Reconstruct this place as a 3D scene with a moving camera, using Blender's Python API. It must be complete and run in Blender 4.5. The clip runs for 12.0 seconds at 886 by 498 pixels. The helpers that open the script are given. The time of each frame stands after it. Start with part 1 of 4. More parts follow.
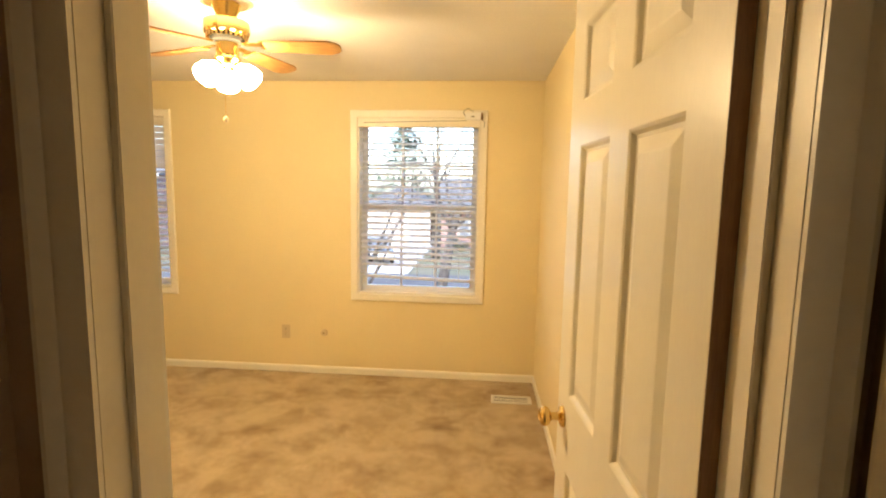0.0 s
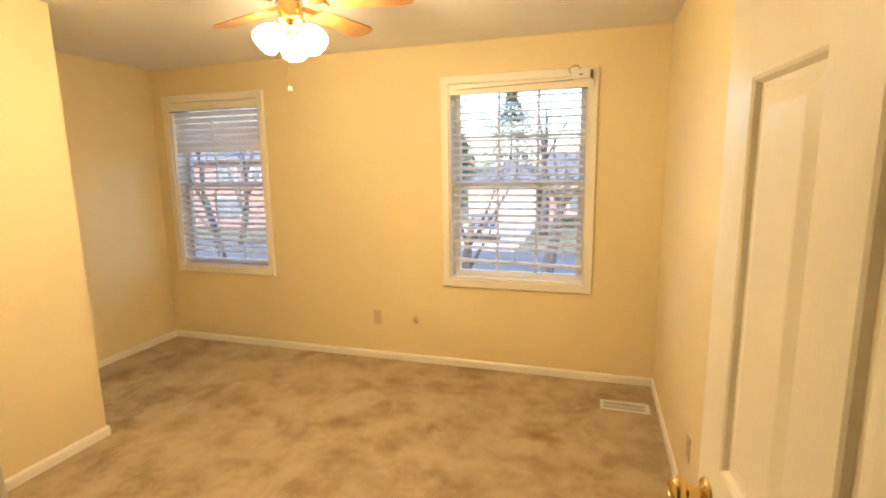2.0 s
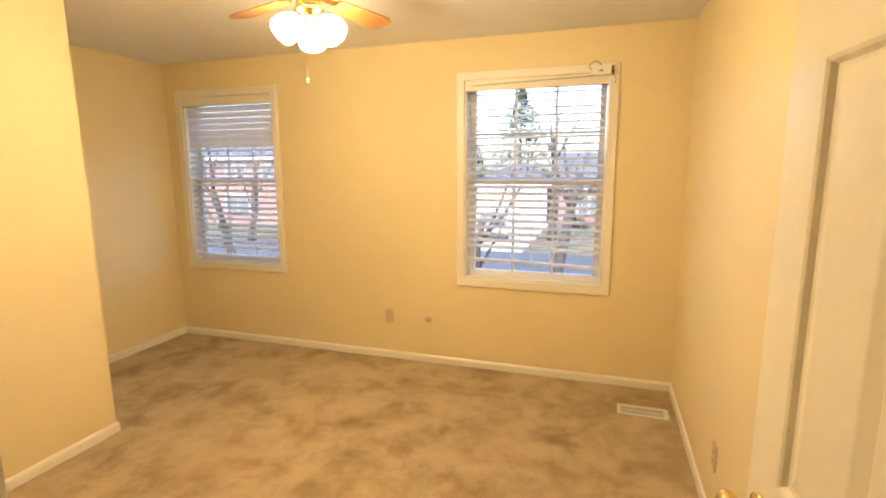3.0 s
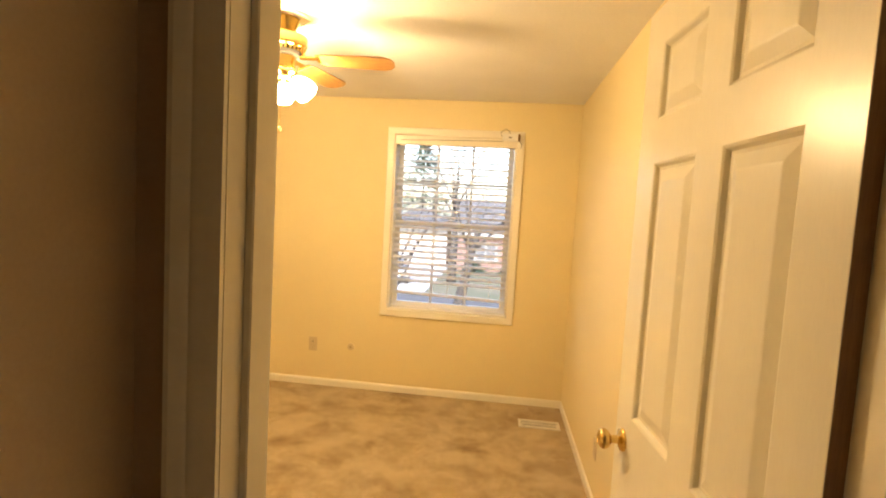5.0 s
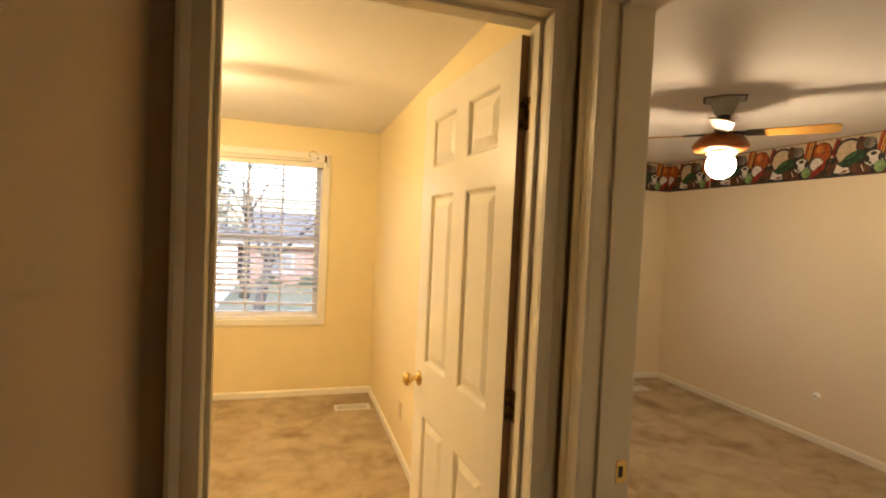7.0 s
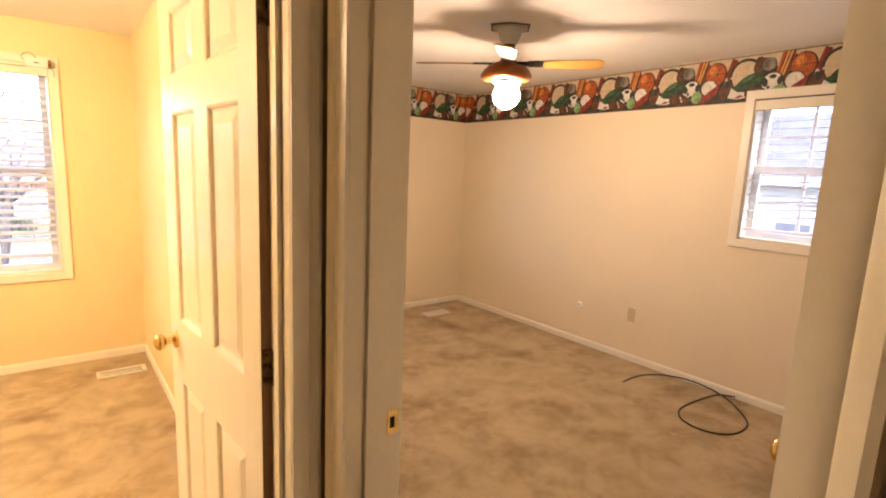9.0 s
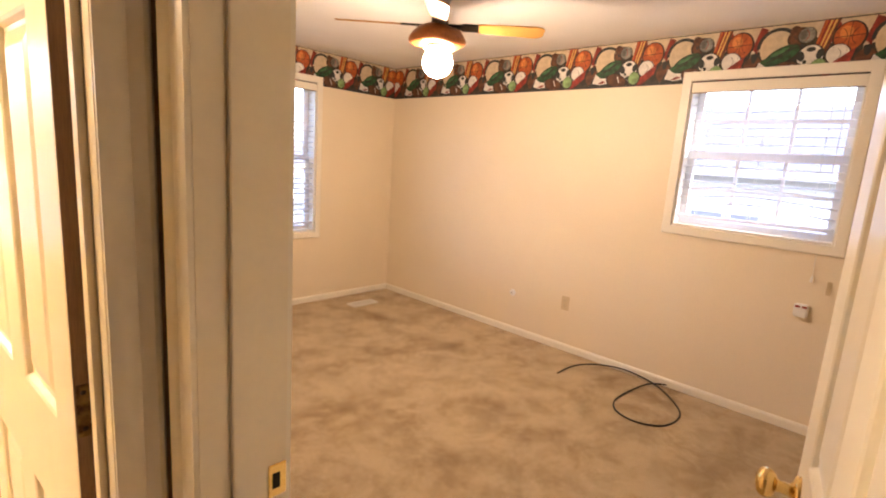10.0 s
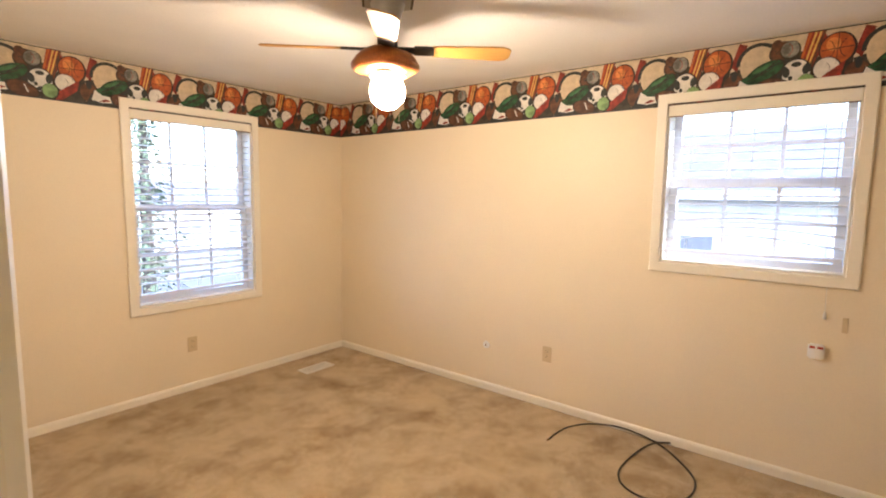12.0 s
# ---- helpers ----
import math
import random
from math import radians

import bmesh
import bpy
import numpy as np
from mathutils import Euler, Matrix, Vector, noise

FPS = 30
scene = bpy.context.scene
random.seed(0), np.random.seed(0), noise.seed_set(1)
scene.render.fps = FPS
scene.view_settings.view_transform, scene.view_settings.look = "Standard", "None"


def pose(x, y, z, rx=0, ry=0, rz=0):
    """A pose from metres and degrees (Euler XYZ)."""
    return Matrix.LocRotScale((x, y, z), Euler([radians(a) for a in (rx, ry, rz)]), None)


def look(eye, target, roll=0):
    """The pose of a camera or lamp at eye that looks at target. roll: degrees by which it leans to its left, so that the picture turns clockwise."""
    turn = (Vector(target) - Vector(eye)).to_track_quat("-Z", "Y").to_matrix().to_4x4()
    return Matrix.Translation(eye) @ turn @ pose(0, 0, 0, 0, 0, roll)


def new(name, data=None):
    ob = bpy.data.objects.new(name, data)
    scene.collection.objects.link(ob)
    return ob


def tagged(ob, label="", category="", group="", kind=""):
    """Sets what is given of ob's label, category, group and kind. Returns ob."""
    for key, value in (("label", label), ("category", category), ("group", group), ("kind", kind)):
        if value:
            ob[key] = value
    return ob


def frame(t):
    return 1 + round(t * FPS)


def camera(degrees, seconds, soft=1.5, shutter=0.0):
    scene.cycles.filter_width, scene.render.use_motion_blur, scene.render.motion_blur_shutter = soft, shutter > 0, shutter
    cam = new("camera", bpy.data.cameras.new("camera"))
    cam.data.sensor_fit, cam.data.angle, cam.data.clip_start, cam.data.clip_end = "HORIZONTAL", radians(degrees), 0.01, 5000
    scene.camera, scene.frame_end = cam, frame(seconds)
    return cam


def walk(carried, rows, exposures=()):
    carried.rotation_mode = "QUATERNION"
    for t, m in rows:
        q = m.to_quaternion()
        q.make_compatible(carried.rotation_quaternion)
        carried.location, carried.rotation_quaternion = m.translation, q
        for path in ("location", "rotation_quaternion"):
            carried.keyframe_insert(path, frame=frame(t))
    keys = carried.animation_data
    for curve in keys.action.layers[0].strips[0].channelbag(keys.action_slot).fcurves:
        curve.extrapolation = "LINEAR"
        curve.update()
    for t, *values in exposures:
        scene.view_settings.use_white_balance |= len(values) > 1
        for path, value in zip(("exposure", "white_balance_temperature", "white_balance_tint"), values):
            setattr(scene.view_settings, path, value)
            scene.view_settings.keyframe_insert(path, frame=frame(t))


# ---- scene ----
cam = camera(84.1, 12.0, soft=2.0)
PATH = [
    (0.0, (-0.023, 0.460, 1.553), (-0.179, 2.440, 1.317), 1.0),
    (0.5, (-0.019, 0.520, 1.561), (-0.221, 2.492, 1.29), 1.0),
    (1.0, (0.015, 0.655, 1.552), (-0.295, 2.606, 1.239), 0.3),
    (1.5, (0.031, 0.785, 1.555), (-0.446, 2.700, 1.23), -0.8),
    (2.0, (-0.005, 0.872, 1.545), (-0.586, 2.757, 1.213), -0.9),
    (2.5, (-0.056, 0.930, 1.53), (-0.67, 2.802, 1.188), -0.5),
    (4.5, (-0.089, 0.625, 1.519), (-0.507, 2.570, 1.312), 2.7),
    (5.0, (-0.163, 0.449, 1.519), (-0.38, 2.431, 1.369), 3.3),
    (5.5, (-0.179, 0.289, 1.516), (-0.197, 2.286, 1.413), 3.6),
    (6.0, (-0.175, 0.136, 1.535), (-0.014, 2.128, 1.461), 2.9),
    (6.5, (-0.236, -0.033, 1.534), (0.128, 1.933, 1.476), 2.8),
    (7.0, (-0.31, -0.147, 1.529), (0.279, 1.763, 1.46), 2.6),
    (9.0, (-0.084, -0.018, 1.529), (1.149, 1.525, 1.217), 2.5),
    (9.5, (0.030, 0.067, 1.51), (1.3685, 1.512, 1.159), 3.2),
    (10.0, (0.148, 0.204, 1.484), (1.583, 1.551, 1.128), 3.9),
    (10.5, (0.255, 0.336, 1.476), (1.760, 1.611, 1.151), 3.7),
    (11.0, (0.355, 0.457, 1.484), (1.885, 1.715, 1.204), 2.7),
    (11.5, (0.439, 0.532, 1.511), (1.99, 1.773, 1.273), 1.6),
    (12.0, (0.484, 0.568, 1.534), (2.046, 1.799, 1.32), 0.8),
]
EXPOSURES = [(0.0, 2.45, 6400, 12), (2.5, 2.42, 6200, 13), (4.5, 2.45, 6950, 14), (5.5, 2.45, 7300, 15), (6.6, 2.5, 7000, 14), (7.2, 2.6, 6800, 15), (8.8, 3.2, 6600, 23), (9.5, 3.5, 6500, 26), (11.0, 3.58, 5900, 20), (12.0, 3.55, 5800, 16)]
walk(cam, [(t, look(eye, target, roll)) for t, eye, target, roll in PATH], EXPOSURES)

# ---- world and sun: bright overcast winter day ----
SKY, SUN, WARM_A, WARM_B = 0.165, 0.8, 42.0, 28.5
world = bpy.data.worlds.new("world")
scene.world = world
world.use_nodes = True
sky = world.node_tree.nodes.new("ShaderNodeTexSky")
sky.sky_type, sky.sun_disc = "NISHITA", False
sky.sun_elevation, sky.sun_rotation = radians(38), radians(200)
sky.air_density, sky.dust_density, sky.ozone_density = 1.0, 2.0, 1.6
back = world.node_tree.nodes["Background"]
back.inputs["Strength"].default_value = SKY
world.node_tree.links.new(sky.outputs[0], back.inputs["Color"])
sun_data = bpy.data.lights.new("sun", "SUN")
sun_data.energy, sun_data.angle, sun_data.color = SUN, radians(20), (1.0, 0.96, 0.9)
sun = new("sun", sun_data)
sun.matrix_world = look((8, -18, 16), (0, 0, 0))


# ---- materials ----
def material(name, color, rough=0.6, metal=0.0, var=0.12, scale=6.0, fine=90.0, bump=0.1, second=None, mix=(0.4, 0.62), stretch=(1, 1, 1), ir=0.0, spec=0.5, emit=0.0, emit_color=None):
    m = bpy.data.materials.new(name)
    m.use_nodes = True
    nt = m.node_tree
    b = nt.nodes["Principled BSDF"]
    co = nt.nodes.new("ShaderNodeTexCoord")
    mp = nt.nodes.new("ShaderNodeMapping")
    mp.inputs["Scale"].default_value = stretch
    nt.links.new(co.outputs["Object"], mp.inputs["Vector"])
    big = nt.nodes.new("ShaderNodeTexNoise")
    big.inputs["Scale"].default_value, big.inputs["Detail"].default_value = scale, 5
    small = nt.nodes.new("ShaderNodeTexNoise")
    small.inputs["Scale"].default_value, small.inputs["Detail"].default_value = fine, 3
    for n in (big, small):
        nt.links.new(mp.outputs[0], n.inputs["Vector"])
    ramp = nt.nodes.new("ShaderNodeValToRGB")
    ramp.color_ramp.elements[0].position, ramp.color_ramp.elements[1].position = mix
    c2 = second or tuple(c * (1 - var) for c in color)
    ramp.color_ramp.elements[0].color, ramp.color_ramp.elements[1].color = (*c2, 1), (*color, 1)
    nt.links.new(big.outputs["Fac"], ramp.inputs[0])
    last = ramp.outputs[0]
    grain = nt.nodes.new("ShaderNodeMapRange")
    grain.inputs[1].default_value, grain.inputs[2].default_value = 0.3, 0.7
    grain.inputs[3].default_value, grain.inputs[4].default_value = 1 - var, 1 + var * 0.5
    nt.links.new(small.outputs["Fac"], grain.inputs[0])
    add = grain.outputs[0]
    if ir:
        info = nt.nodes.new("ShaderNodeObjectInfo")
        r = nt.nodes.new("ShaderNodeMapRange")
        r.inputs[3].default_value, r.inputs[4].default_value = 1 - ir, 1 + ir
        nt.links.new(info.outputs["Random"], r.inputs[0])
        mul = nt.nodes.new("ShaderNodeMath")
        mul.operation = "MULTIPLY"
        nt.links.new(add, mul.inputs[0])
        nt.links.new(r.outputs[0], mul.inputs[1])
        add = mul.outputs[0]
    vm = nt.nodes.new("ShaderNodeVectorMath")
    vm.operation = "SCALE"
    nt.links.new(last, vm.inputs[0])
    nt.links.new(add, vm.inputs["Scale"])
    nt.links.new(vm.outputs[0], b.inputs["Base Color"])
    b.inputs["Roughness"].default_value, b.inputs["Metallic"].default_value = rough, metal
    b.inputs["Specular IOR Level"].default_value = spec
    if bump:
        bp = nt.nodes.new("ShaderNodeBump")
        bp.inputs["Strength"].default_value, bp.inputs["Distance"].default_value = bump, 0.004
        nt.links.new(small.outputs["Fac"], bp.inputs["Height"])
        nt.links.new(bp.outputs[0], b.inputs["Normal"])
    if emit:
        b.inputs["Emission Color"].default_value = (*(emit_color or color), 1)
        b.inputs["Emission Strength"].default_value = emit
    return m


M_WALL_A = material("yellow_cream_wall_paint", (0.78, 0.66, 0.39), 0.55, var=0.03, scale=1.4, fine=160, bump=0.05)
M_WALL_B = material("beige_wall_paint", (0.80, 0.70, 0.53), 0.5, var=0.03, scale=1.4, fine=160, bump=0.05)
# Hall beige set darker than likely: the hall's dimness is put into its colour.
M_WALL_H = material("shade_darkened_hall_paint", (0.48, 0.36, 0.24), 0.5, var=0.04, scale=1.8, fine=160, bump=0.05)
M_CEIL = material("ceiling_paint", (0.82, 0.81, 0.80), 0.9, var=0.03, scale=3, fine=70, bump=0.25)
M_TRIM = material("white_trim_paint", (0.83, 0.79, 0.69), 0.3, var=0.02, scale=4, fine=60, bump=0.03)
M_DOOR = material("white_door_paint", (0.83, 0.79, 0.67), 0.28, var=0.02, scale=3, fine=60, bump=0.03, stretch=(5, 5, 0.8))
M_JAMB = material("aged_white_paint", (0.81, 0.75, 0.62), 0.35, var=0.02, scale=2, fine=60, bump=0.015)
M_BRASS = material("polished_brass", (0.80, 0.58, 0.22), 0.16, 1.0, var=0.06, scale=20, fine=140, bump=0.02)
M_OLD_BRASS = material("tarnished_brass", (0.34, 0.22, 0.09), 0.42, 1.0, var=0.3, scale=40, fine=200, bump=0.1, second=(0.10, 0.06, 0.03))
M_DARK = material("dark_hole", (0.02, 0.018, 0.015), 0.8, var=0.1, bump=0)
M_VINYL = material("white_vinyl", (0.82, 0.83, 0.85), 0.35, var=0.02, bump=0.02)
M_SLAT = material("white_blind_slat", (0.84, 0.84, 0.85), 0.4, var=0.02, bump=0.02, ir=0.03)
def let_light_through(m, share):
    """Thin white plastic: part of the light passes and scatters."""
    nt = m.node_tree
    b, out = nt.nodes["Principled BSDF"], nt.nodes["Material Output"]
    tr, mx = nt.nodes.new("ShaderNodeBsdfTranslucent"), nt.nodes.new("ShaderNodeMixShader")
    tr.inputs["Color"].default_value = (0.86, 0.87, 0.9, 1)
    mx.inputs[0].default_value = share
    nt.links.new(b.outputs[0], mx.inputs[1])
    nt.links.new(tr.outputs[0], mx.inputs[2])
    nt.links.new(mx.outputs[0], out.inputs["Surface"])


let_light_through(M_SLAT, 0.38)
M_CORD = material("white_cord", (0.75, 0.74, 0.70), 0.8, var=0.05, bump=0)
M_CREAM = material("cream_plastic", (0.62, 0.50, 0.31), 0.35, var=0.03, bump=0)
M_WHITE = material("white_plastic", (0.82, 0.82, 0.80), 0.35, var=0.02, bump=0)
M_VENT = material("vent_enamel", (0.74, 0.72, 0.66), 0.4, var=0.05, scale=12, bump=0.02)
M_RED = material("red_plastic", (0.35, 0.03, 0.02), 0.4, var=0.1, bump=0)
M_EDGE = material("bare_brown_door_edge", (0.30, 0.17, 0.09), 0.55, var=0.2, scale=8, fine=60, bump=0.05, stretch=(8, 8, 0.6))
M_BLACK = material("black_rubber", (0.018, 0.016, 0.015), 0.45, var=0.2, bump=0)


def carpet_material(name, light, dark, stain):
    m = bpy.data.materials.new(name)
    m.use_nodes = True
    nt = m.node_tree
    N, L = nt.nodes, nt.links
    b = N["Principled BSDF"]
    co = N.new("ShaderNodeTexCoord")

    def tex(scale, detail, rough, distort=0.0):
        n = N.new("ShaderNodeTexNoise")
        n.inputs["Scale"].default_value, n.inputs["Detail"].default_value = scale, detail
        n.inputs["Roughness"].default_value, n.inputs["Distortion"].default_value = rough, distort
        L.new(co.outputs["Object"], n.inputs["Vector"])
        return n

    def ramp(n, p0, p1, c0, c1):
        r = N.new("ShaderNodeValToRGB")
        r.color_ramp.elements[0].position, r.color_ramp.elements[1].position = p0, p1
        r.color_ramp.elements[0].color, r.color_ramp.elements[1].color = (*c0, 1), (*c1, 1)
        L.new(n.outputs["Fac"], r.inputs[0])
        return r

    nap = ramp(tex(3.6, 11, 0.72, 0.22), 0.38, 0.58, dark, light)
    wear = ramp(tex(1.9, 8, 0.66, 0.3), 0.53, 0.66, (1, 1, 1), stain)
    tuft = ramp(tex(230, 2, 0.6), 0.3, 0.7, (0.62, 0.6, 0.58), (1.12, 1.12, 1.12))
    last = nap.outputs[0]
    for r in (wear, tuft):
        mx = N.new("ShaderNodeMix")
        mx.data_type, mx.blend_type = "RGBA", "MULTIPLY"
        mx.inputs[0].default_value = 1.0
        L.new(last, mx.inputs[6])
        L.new(r.outputs[0], mx.inputs[7])
        last = mx.outputs[2]
    L.new(last, b.inputs["Base Color"])
    b.inputs["Roughness"].default_value, b.inputs["Specular IOR Level"].default_value = 0.95, 0.1
    b.inputs["Sheen Weight"].default_value, b.inputs["Sheen Roughness"].default_value = 0.25, 0.5
    hgt = N.new("ShaderNodeMath")
    hgt.operation = "ADD"
    L.new(tex(300, 2, 0.6).outputs["Fac"], hgt.inputs[0])
    L.new(tex(40, 3, 0.6).outputs["Fac"], hgt.inputs[1])
    bp = N.new("ShaderNodeBump")
    bp.inputs["Strength"].default_value, bp.inputs["Distance"].default_value = 0.7, 0.008
    L.new(hgt.outputs[0], bp.inputs["Height"])
    L.new(bp.outputs[0], b.inputs["Normal"])
    return m


M_CARPET = carpet_material("tan_cut_pile_carpet", (0.61, 0.48, 0.285), (0.41, 0.30, 0.155), (0.66, 0.585, 0.47))


def glass_material():
    m = bpy.data.materials.new("window_glass")
    m.use_nodes = True
    nt = m.node_tree
    b = nt.nodes["Principled BSDF"]
    b.inputs["Base Color"].default_value = (0.97, 0.99, 1, 1)
    b.inputs["Transmission Weight"].default_value, b.inputs["Roughness"].default_value, b.inputs["IOR"].default_value = 1.0, 0.0, 1.04
    return m


M_GLASS = glass_material()


# ---- mesh helpers ----
def box(bm, x0, y0, z0, x1, y1, z1):
    v = [bm.verts.new(p) for p in ((x0, y0, z0), (x1, y0, z0), (x1, y1, z0), (x0, y1, z0), (x0, y0, z1), (x1, y0, z1), (x1, y1, z1), (x0, y1, z1))]
    for f in ((0, 3, 2, 1), (4, 5, 6, 7), (0, 1, 5, 4), (1, 2, 6, 5), (2, 3, 7, 6), (3, 0, 4, 7)):
        bm.faces.new([v[i] for i in f])
    return v


def boxes(*rows, bevel=0.0):
    bm = bmesh.new()
    for r in rows:
        box(bm, *r)
    if bevel:
        bmesh.ops.bevel(bm, geom=list(bm.edges), offset=bevel, segments=2, affect="EDGES", clamp_overlap=True)
    return bm


def lathe(profile, seg=24, axis="z", bm=None):
    """Turns (radius, height) pairs round an axis."""
    bm = bm or bmesh.new()
    rings = []
    for r, h in profile:
        ring = []
        for i in range(seg):
            a = 2 * math.pi * i / seg
            c, s = r * math.cos(a), r * math.sin(a)
            p = (c, s, h) if axis == "z" else ((c, h, s) if axis == "y" else (h, c, s))
            ring.append(bm.verts.new(p))
        rings.append(ring)
    for a, b in zip(rings, rings[1:]):
        for i in range(seg):
            bm.faces.new((a[i], a[(i + 1) % seg], b[(i + 1) % seg], b[i]))
    for ring in (rings[0], rings[-1]):
        bm.faces.new(ring)
    bmesh.ops.recalc_face_normals(bm, faces=list(bm.faces))
    return bm


def tube(points, r, seg=8, bm=None):
    bm = bm or bmesh.new()
    pts = [Vector(p) for p in points]
    rings = []
    for i, p in enumerate(pts):
        d = (pts[min(i + 1, len(pts) - 1)] - pts[max(i - 1, 0)]).normalized()
        u = d.cross(Vector((0, 0, 1)))
        u = u.normalized() if u.length > 0.05 else Vector((1, 0, 0))
        w = u.cross(d).normalized()
        rr = r[i] if isinstance(r, (list, tuple)) else r
        rings.append([bm.verts.new(p + rr * (math.cos(2 * math.pi * k / seg) * u + math.sin(2 * math.pi * k / seg) * w)) for k in range(seg)])
    for a, b in zip(rings, rings[1:]):
        for i in range(seg):
            bm.faces.new((a[i], a[(i + 1) % seg], b[(i + 1) % seg], b[i]))
    bm.faces.new(rings[0]), bm.faces.new(rings[-1])
    bmesh.ops.recalc_face_normals(bm, faces=list(bm.faces))
    return bm


def mesh_of(name, bm, mat, smooth=False):
    bmesh.ops.recalc_face_normals(bm, faces=list(bm.faces))
    me = bpy.data.meshes.new(name)
    bm.to_mesh(me)
    bm.free()
    me.materials.append(mat)
    if smooth:
        me.shade_smooth()
        if smooth is not True:
            me.set_sharp_from_angle(angle=radians(smooth))
    return me


def part(name, bm, mat, parent=None, label="", smooth=False, at=None):
    """One mesh object, under a thing or a part when a parent is given; bm may be a shared mesh."""
    ob = new(name, bm if isinstance(bm, bpy.types.Mesh) else mesh_of(name, bm, mat, smooth))
    if parent is not None:
        ob.parent = parent
    if at is not None:
        ob.matrix_basis = at
    return tagged(ob, label) if label else ob


def thing(name, at, label, category, group="", kind=""):
    ob = new(name)
    ob.matrix_basis = at
    ob.empty_display_size = 0.1
    return tagged(ob, label, category, group, kind)


def structure(name, bm, mat, label, category, smooth=False):
    return tagged(part(name, bm, mat, None, "", smooth), label, category, "", "structure")


def wall(name, axis, d0, d1, a0, a1, z0, z1, holes, mat0, label, mat1=None):
    """A wall from depth d0 to d1 along axis 'x' or 'y', with openings (a0, a1, z0, z1) right through it."""
    def place(a, d, z):
        return (a, d, z) if axis == "x" else (d, a, z)
    bm = bmesh.new()
    xs = sorted({a0, a1, *[h[0] for h in holes], *[h[1] for h in holes]})
    zs = sorted({z0, z1, *[h[2] for h in holes], *[h[3] for h in holes]})
    solid = {(i, j): not any(h[0] <= (xs[i] + xs[i + 1]) / 2 <= h[1] and h[2] <= (zs[j] + zs[j + 1]) / 2 <= h[3] for h in holes)
             for i in range(len(xs) - 1) for j in range(len(zs) - 1)}
    cache = {}

    def v(i, j, d):
        key = (i, j, d)
        if key not in cache:
            cache[key] = bm.verts.new(place(xs[i], (d0, d1)[d], zs[j]))
        return cache[key]
    for (i, j), s in solid.items():
        if not s:
            continue
        for d in (0, 1):
            f = bm.faces.new((v(i, j, d), v(i + 1, j, d), v(i + 1, j + 1, d), v(i, j + 1, d)))
            f.material_index = d if mat1 else 0
        for di, dj, e in ((-1, 0, ((0, 0), (0, 1))), (1, 0, ((1, 0), (1, 1))), (0, -1, ((0, 0), (1, 0))), (0, 1, ((0, 1), (1, 1)))):
            if not solid.get((i + di, j + dj), False):
                (p, q), (r, t) = e
                bm.faces.new((v(i + p, j + q, 0), v(i + r, j + t, 0), v(i + r, j + t, 1), v(i + p, j + q, 1)))
    ob = structure(name, bm, mat0, label, "wall")
    if mat1:
        ob.data.materials.append(mat1)
    return ob


def casing_mesh(axis, plane, side, a0, a1, z0, z1, profile, closed):
    """Mitred trim round an opening; profile: (outward, proud) pairs; side: +1 or -1, the way that it stands proud."""
    bm = bmesh.new()
    rings = []
    for u, d in profile:
        zb = z0 - u if closed else z0
        pts = ((a0 - u, zb), (a0 - u, z1 + u), (a1 + u, z1 + u), (a1 + u, zb))
        rings.append([bm.verts.new((a, plane + side * d, z) if axis == "x" else (plane + side * d, a, z)) for a, z in pts])
    for p, q in zip(rings, rings[1:]):
        for i in range(4 if closed else 3):
            bm.faces.new((p[i], p[(i + 1) % 4], q[(i + 1) % 4], q[i]))
    return bm


DOOR_TRIM = [(-0.003, 0.0), (-0.003, 0.009), (0.002, 0.010), (0.012, 0.013), (0.028, 0.014), (0.034, 0.012), (0.040, 0.017), (0.052, 0.021), (0.060, 0.019), (0.064, 0.013), (0.064, 0.0)]
WINDOW_TRIM = [(0.0, 0.0), (0.0, 0.014), (0.004, 0.017), (0.052, 0.017), (0.058, 0.013), (0.058, 0.0)]

# ---- plan ----
CEIL = 2.40
AX0, AX1, AY0, AY1 = -3.735, 0.43, 1.12, 4.385     # yellow bedroom
BX0, BX1, BY0 = 0.534, 3.69, -0.55                  # beige bedroom, same outer wall
HX0, HX1, HY0, HY1 = -0.60, 0.395, -3.4, 1.00                  # hall
OUT = 0.17                                         # outer wall thickness
DA = (-0.488, 0.313, 0.0, 2.11)                    # doorway of the yellow bedroom
DB = (0.10, 0.904, 0.0, 2.11)                     # doorway of the beige bedroom
W_A = (-3.555, -2.645, 0.70, 2.115)
W_B = (-1.03, -0.058, 0.70, 2.118)
W_C = (1.84, 2.742, 0.71, 2.108)
W_D = (0.488, 1.385, 1.15, 2.10)

structure("floor", boxes((AX0 - 0.2, HY0 - 0.2, -0.12, BX1 + 0.2, AY1 + 0.2, 0.0)), M_CARPET, "tan cut-pile carpet, mottled with wear and vacuum marks", "carpet")
structure("ceiling", boxes((AX0 - 0.2, HY0 - 0.2, CEIL, BX1 + 0.2, AY1 + 0.2, CEIL + 0.12)), M_CEIL, "white flat-painted ceiling with faint texture", "ceiling")
wall("wall_north_1", "x", AY1, AY1 + OUT, AX0 - 0.17, 0.49, 0, CEIL, [W_A, W_B], M_WALL_A, "yellow cream painted outer wall with two windows", M_VINYL)
wall("wall_north_2", "x", AY1, AY1 + OUT, 0.49, BX1 + 0.17, 0, CEIL, [W_C], M_WALL_B, "beige painted outer wall with one window", M_VINYL)
wall("wall_east", "y", BX1, BX1 + OUT, BY0 - 0.12, AY1, 0, CEIL, [W_D], M_WALL_B, "beige painted outer wall with a high window", M_VINYL)
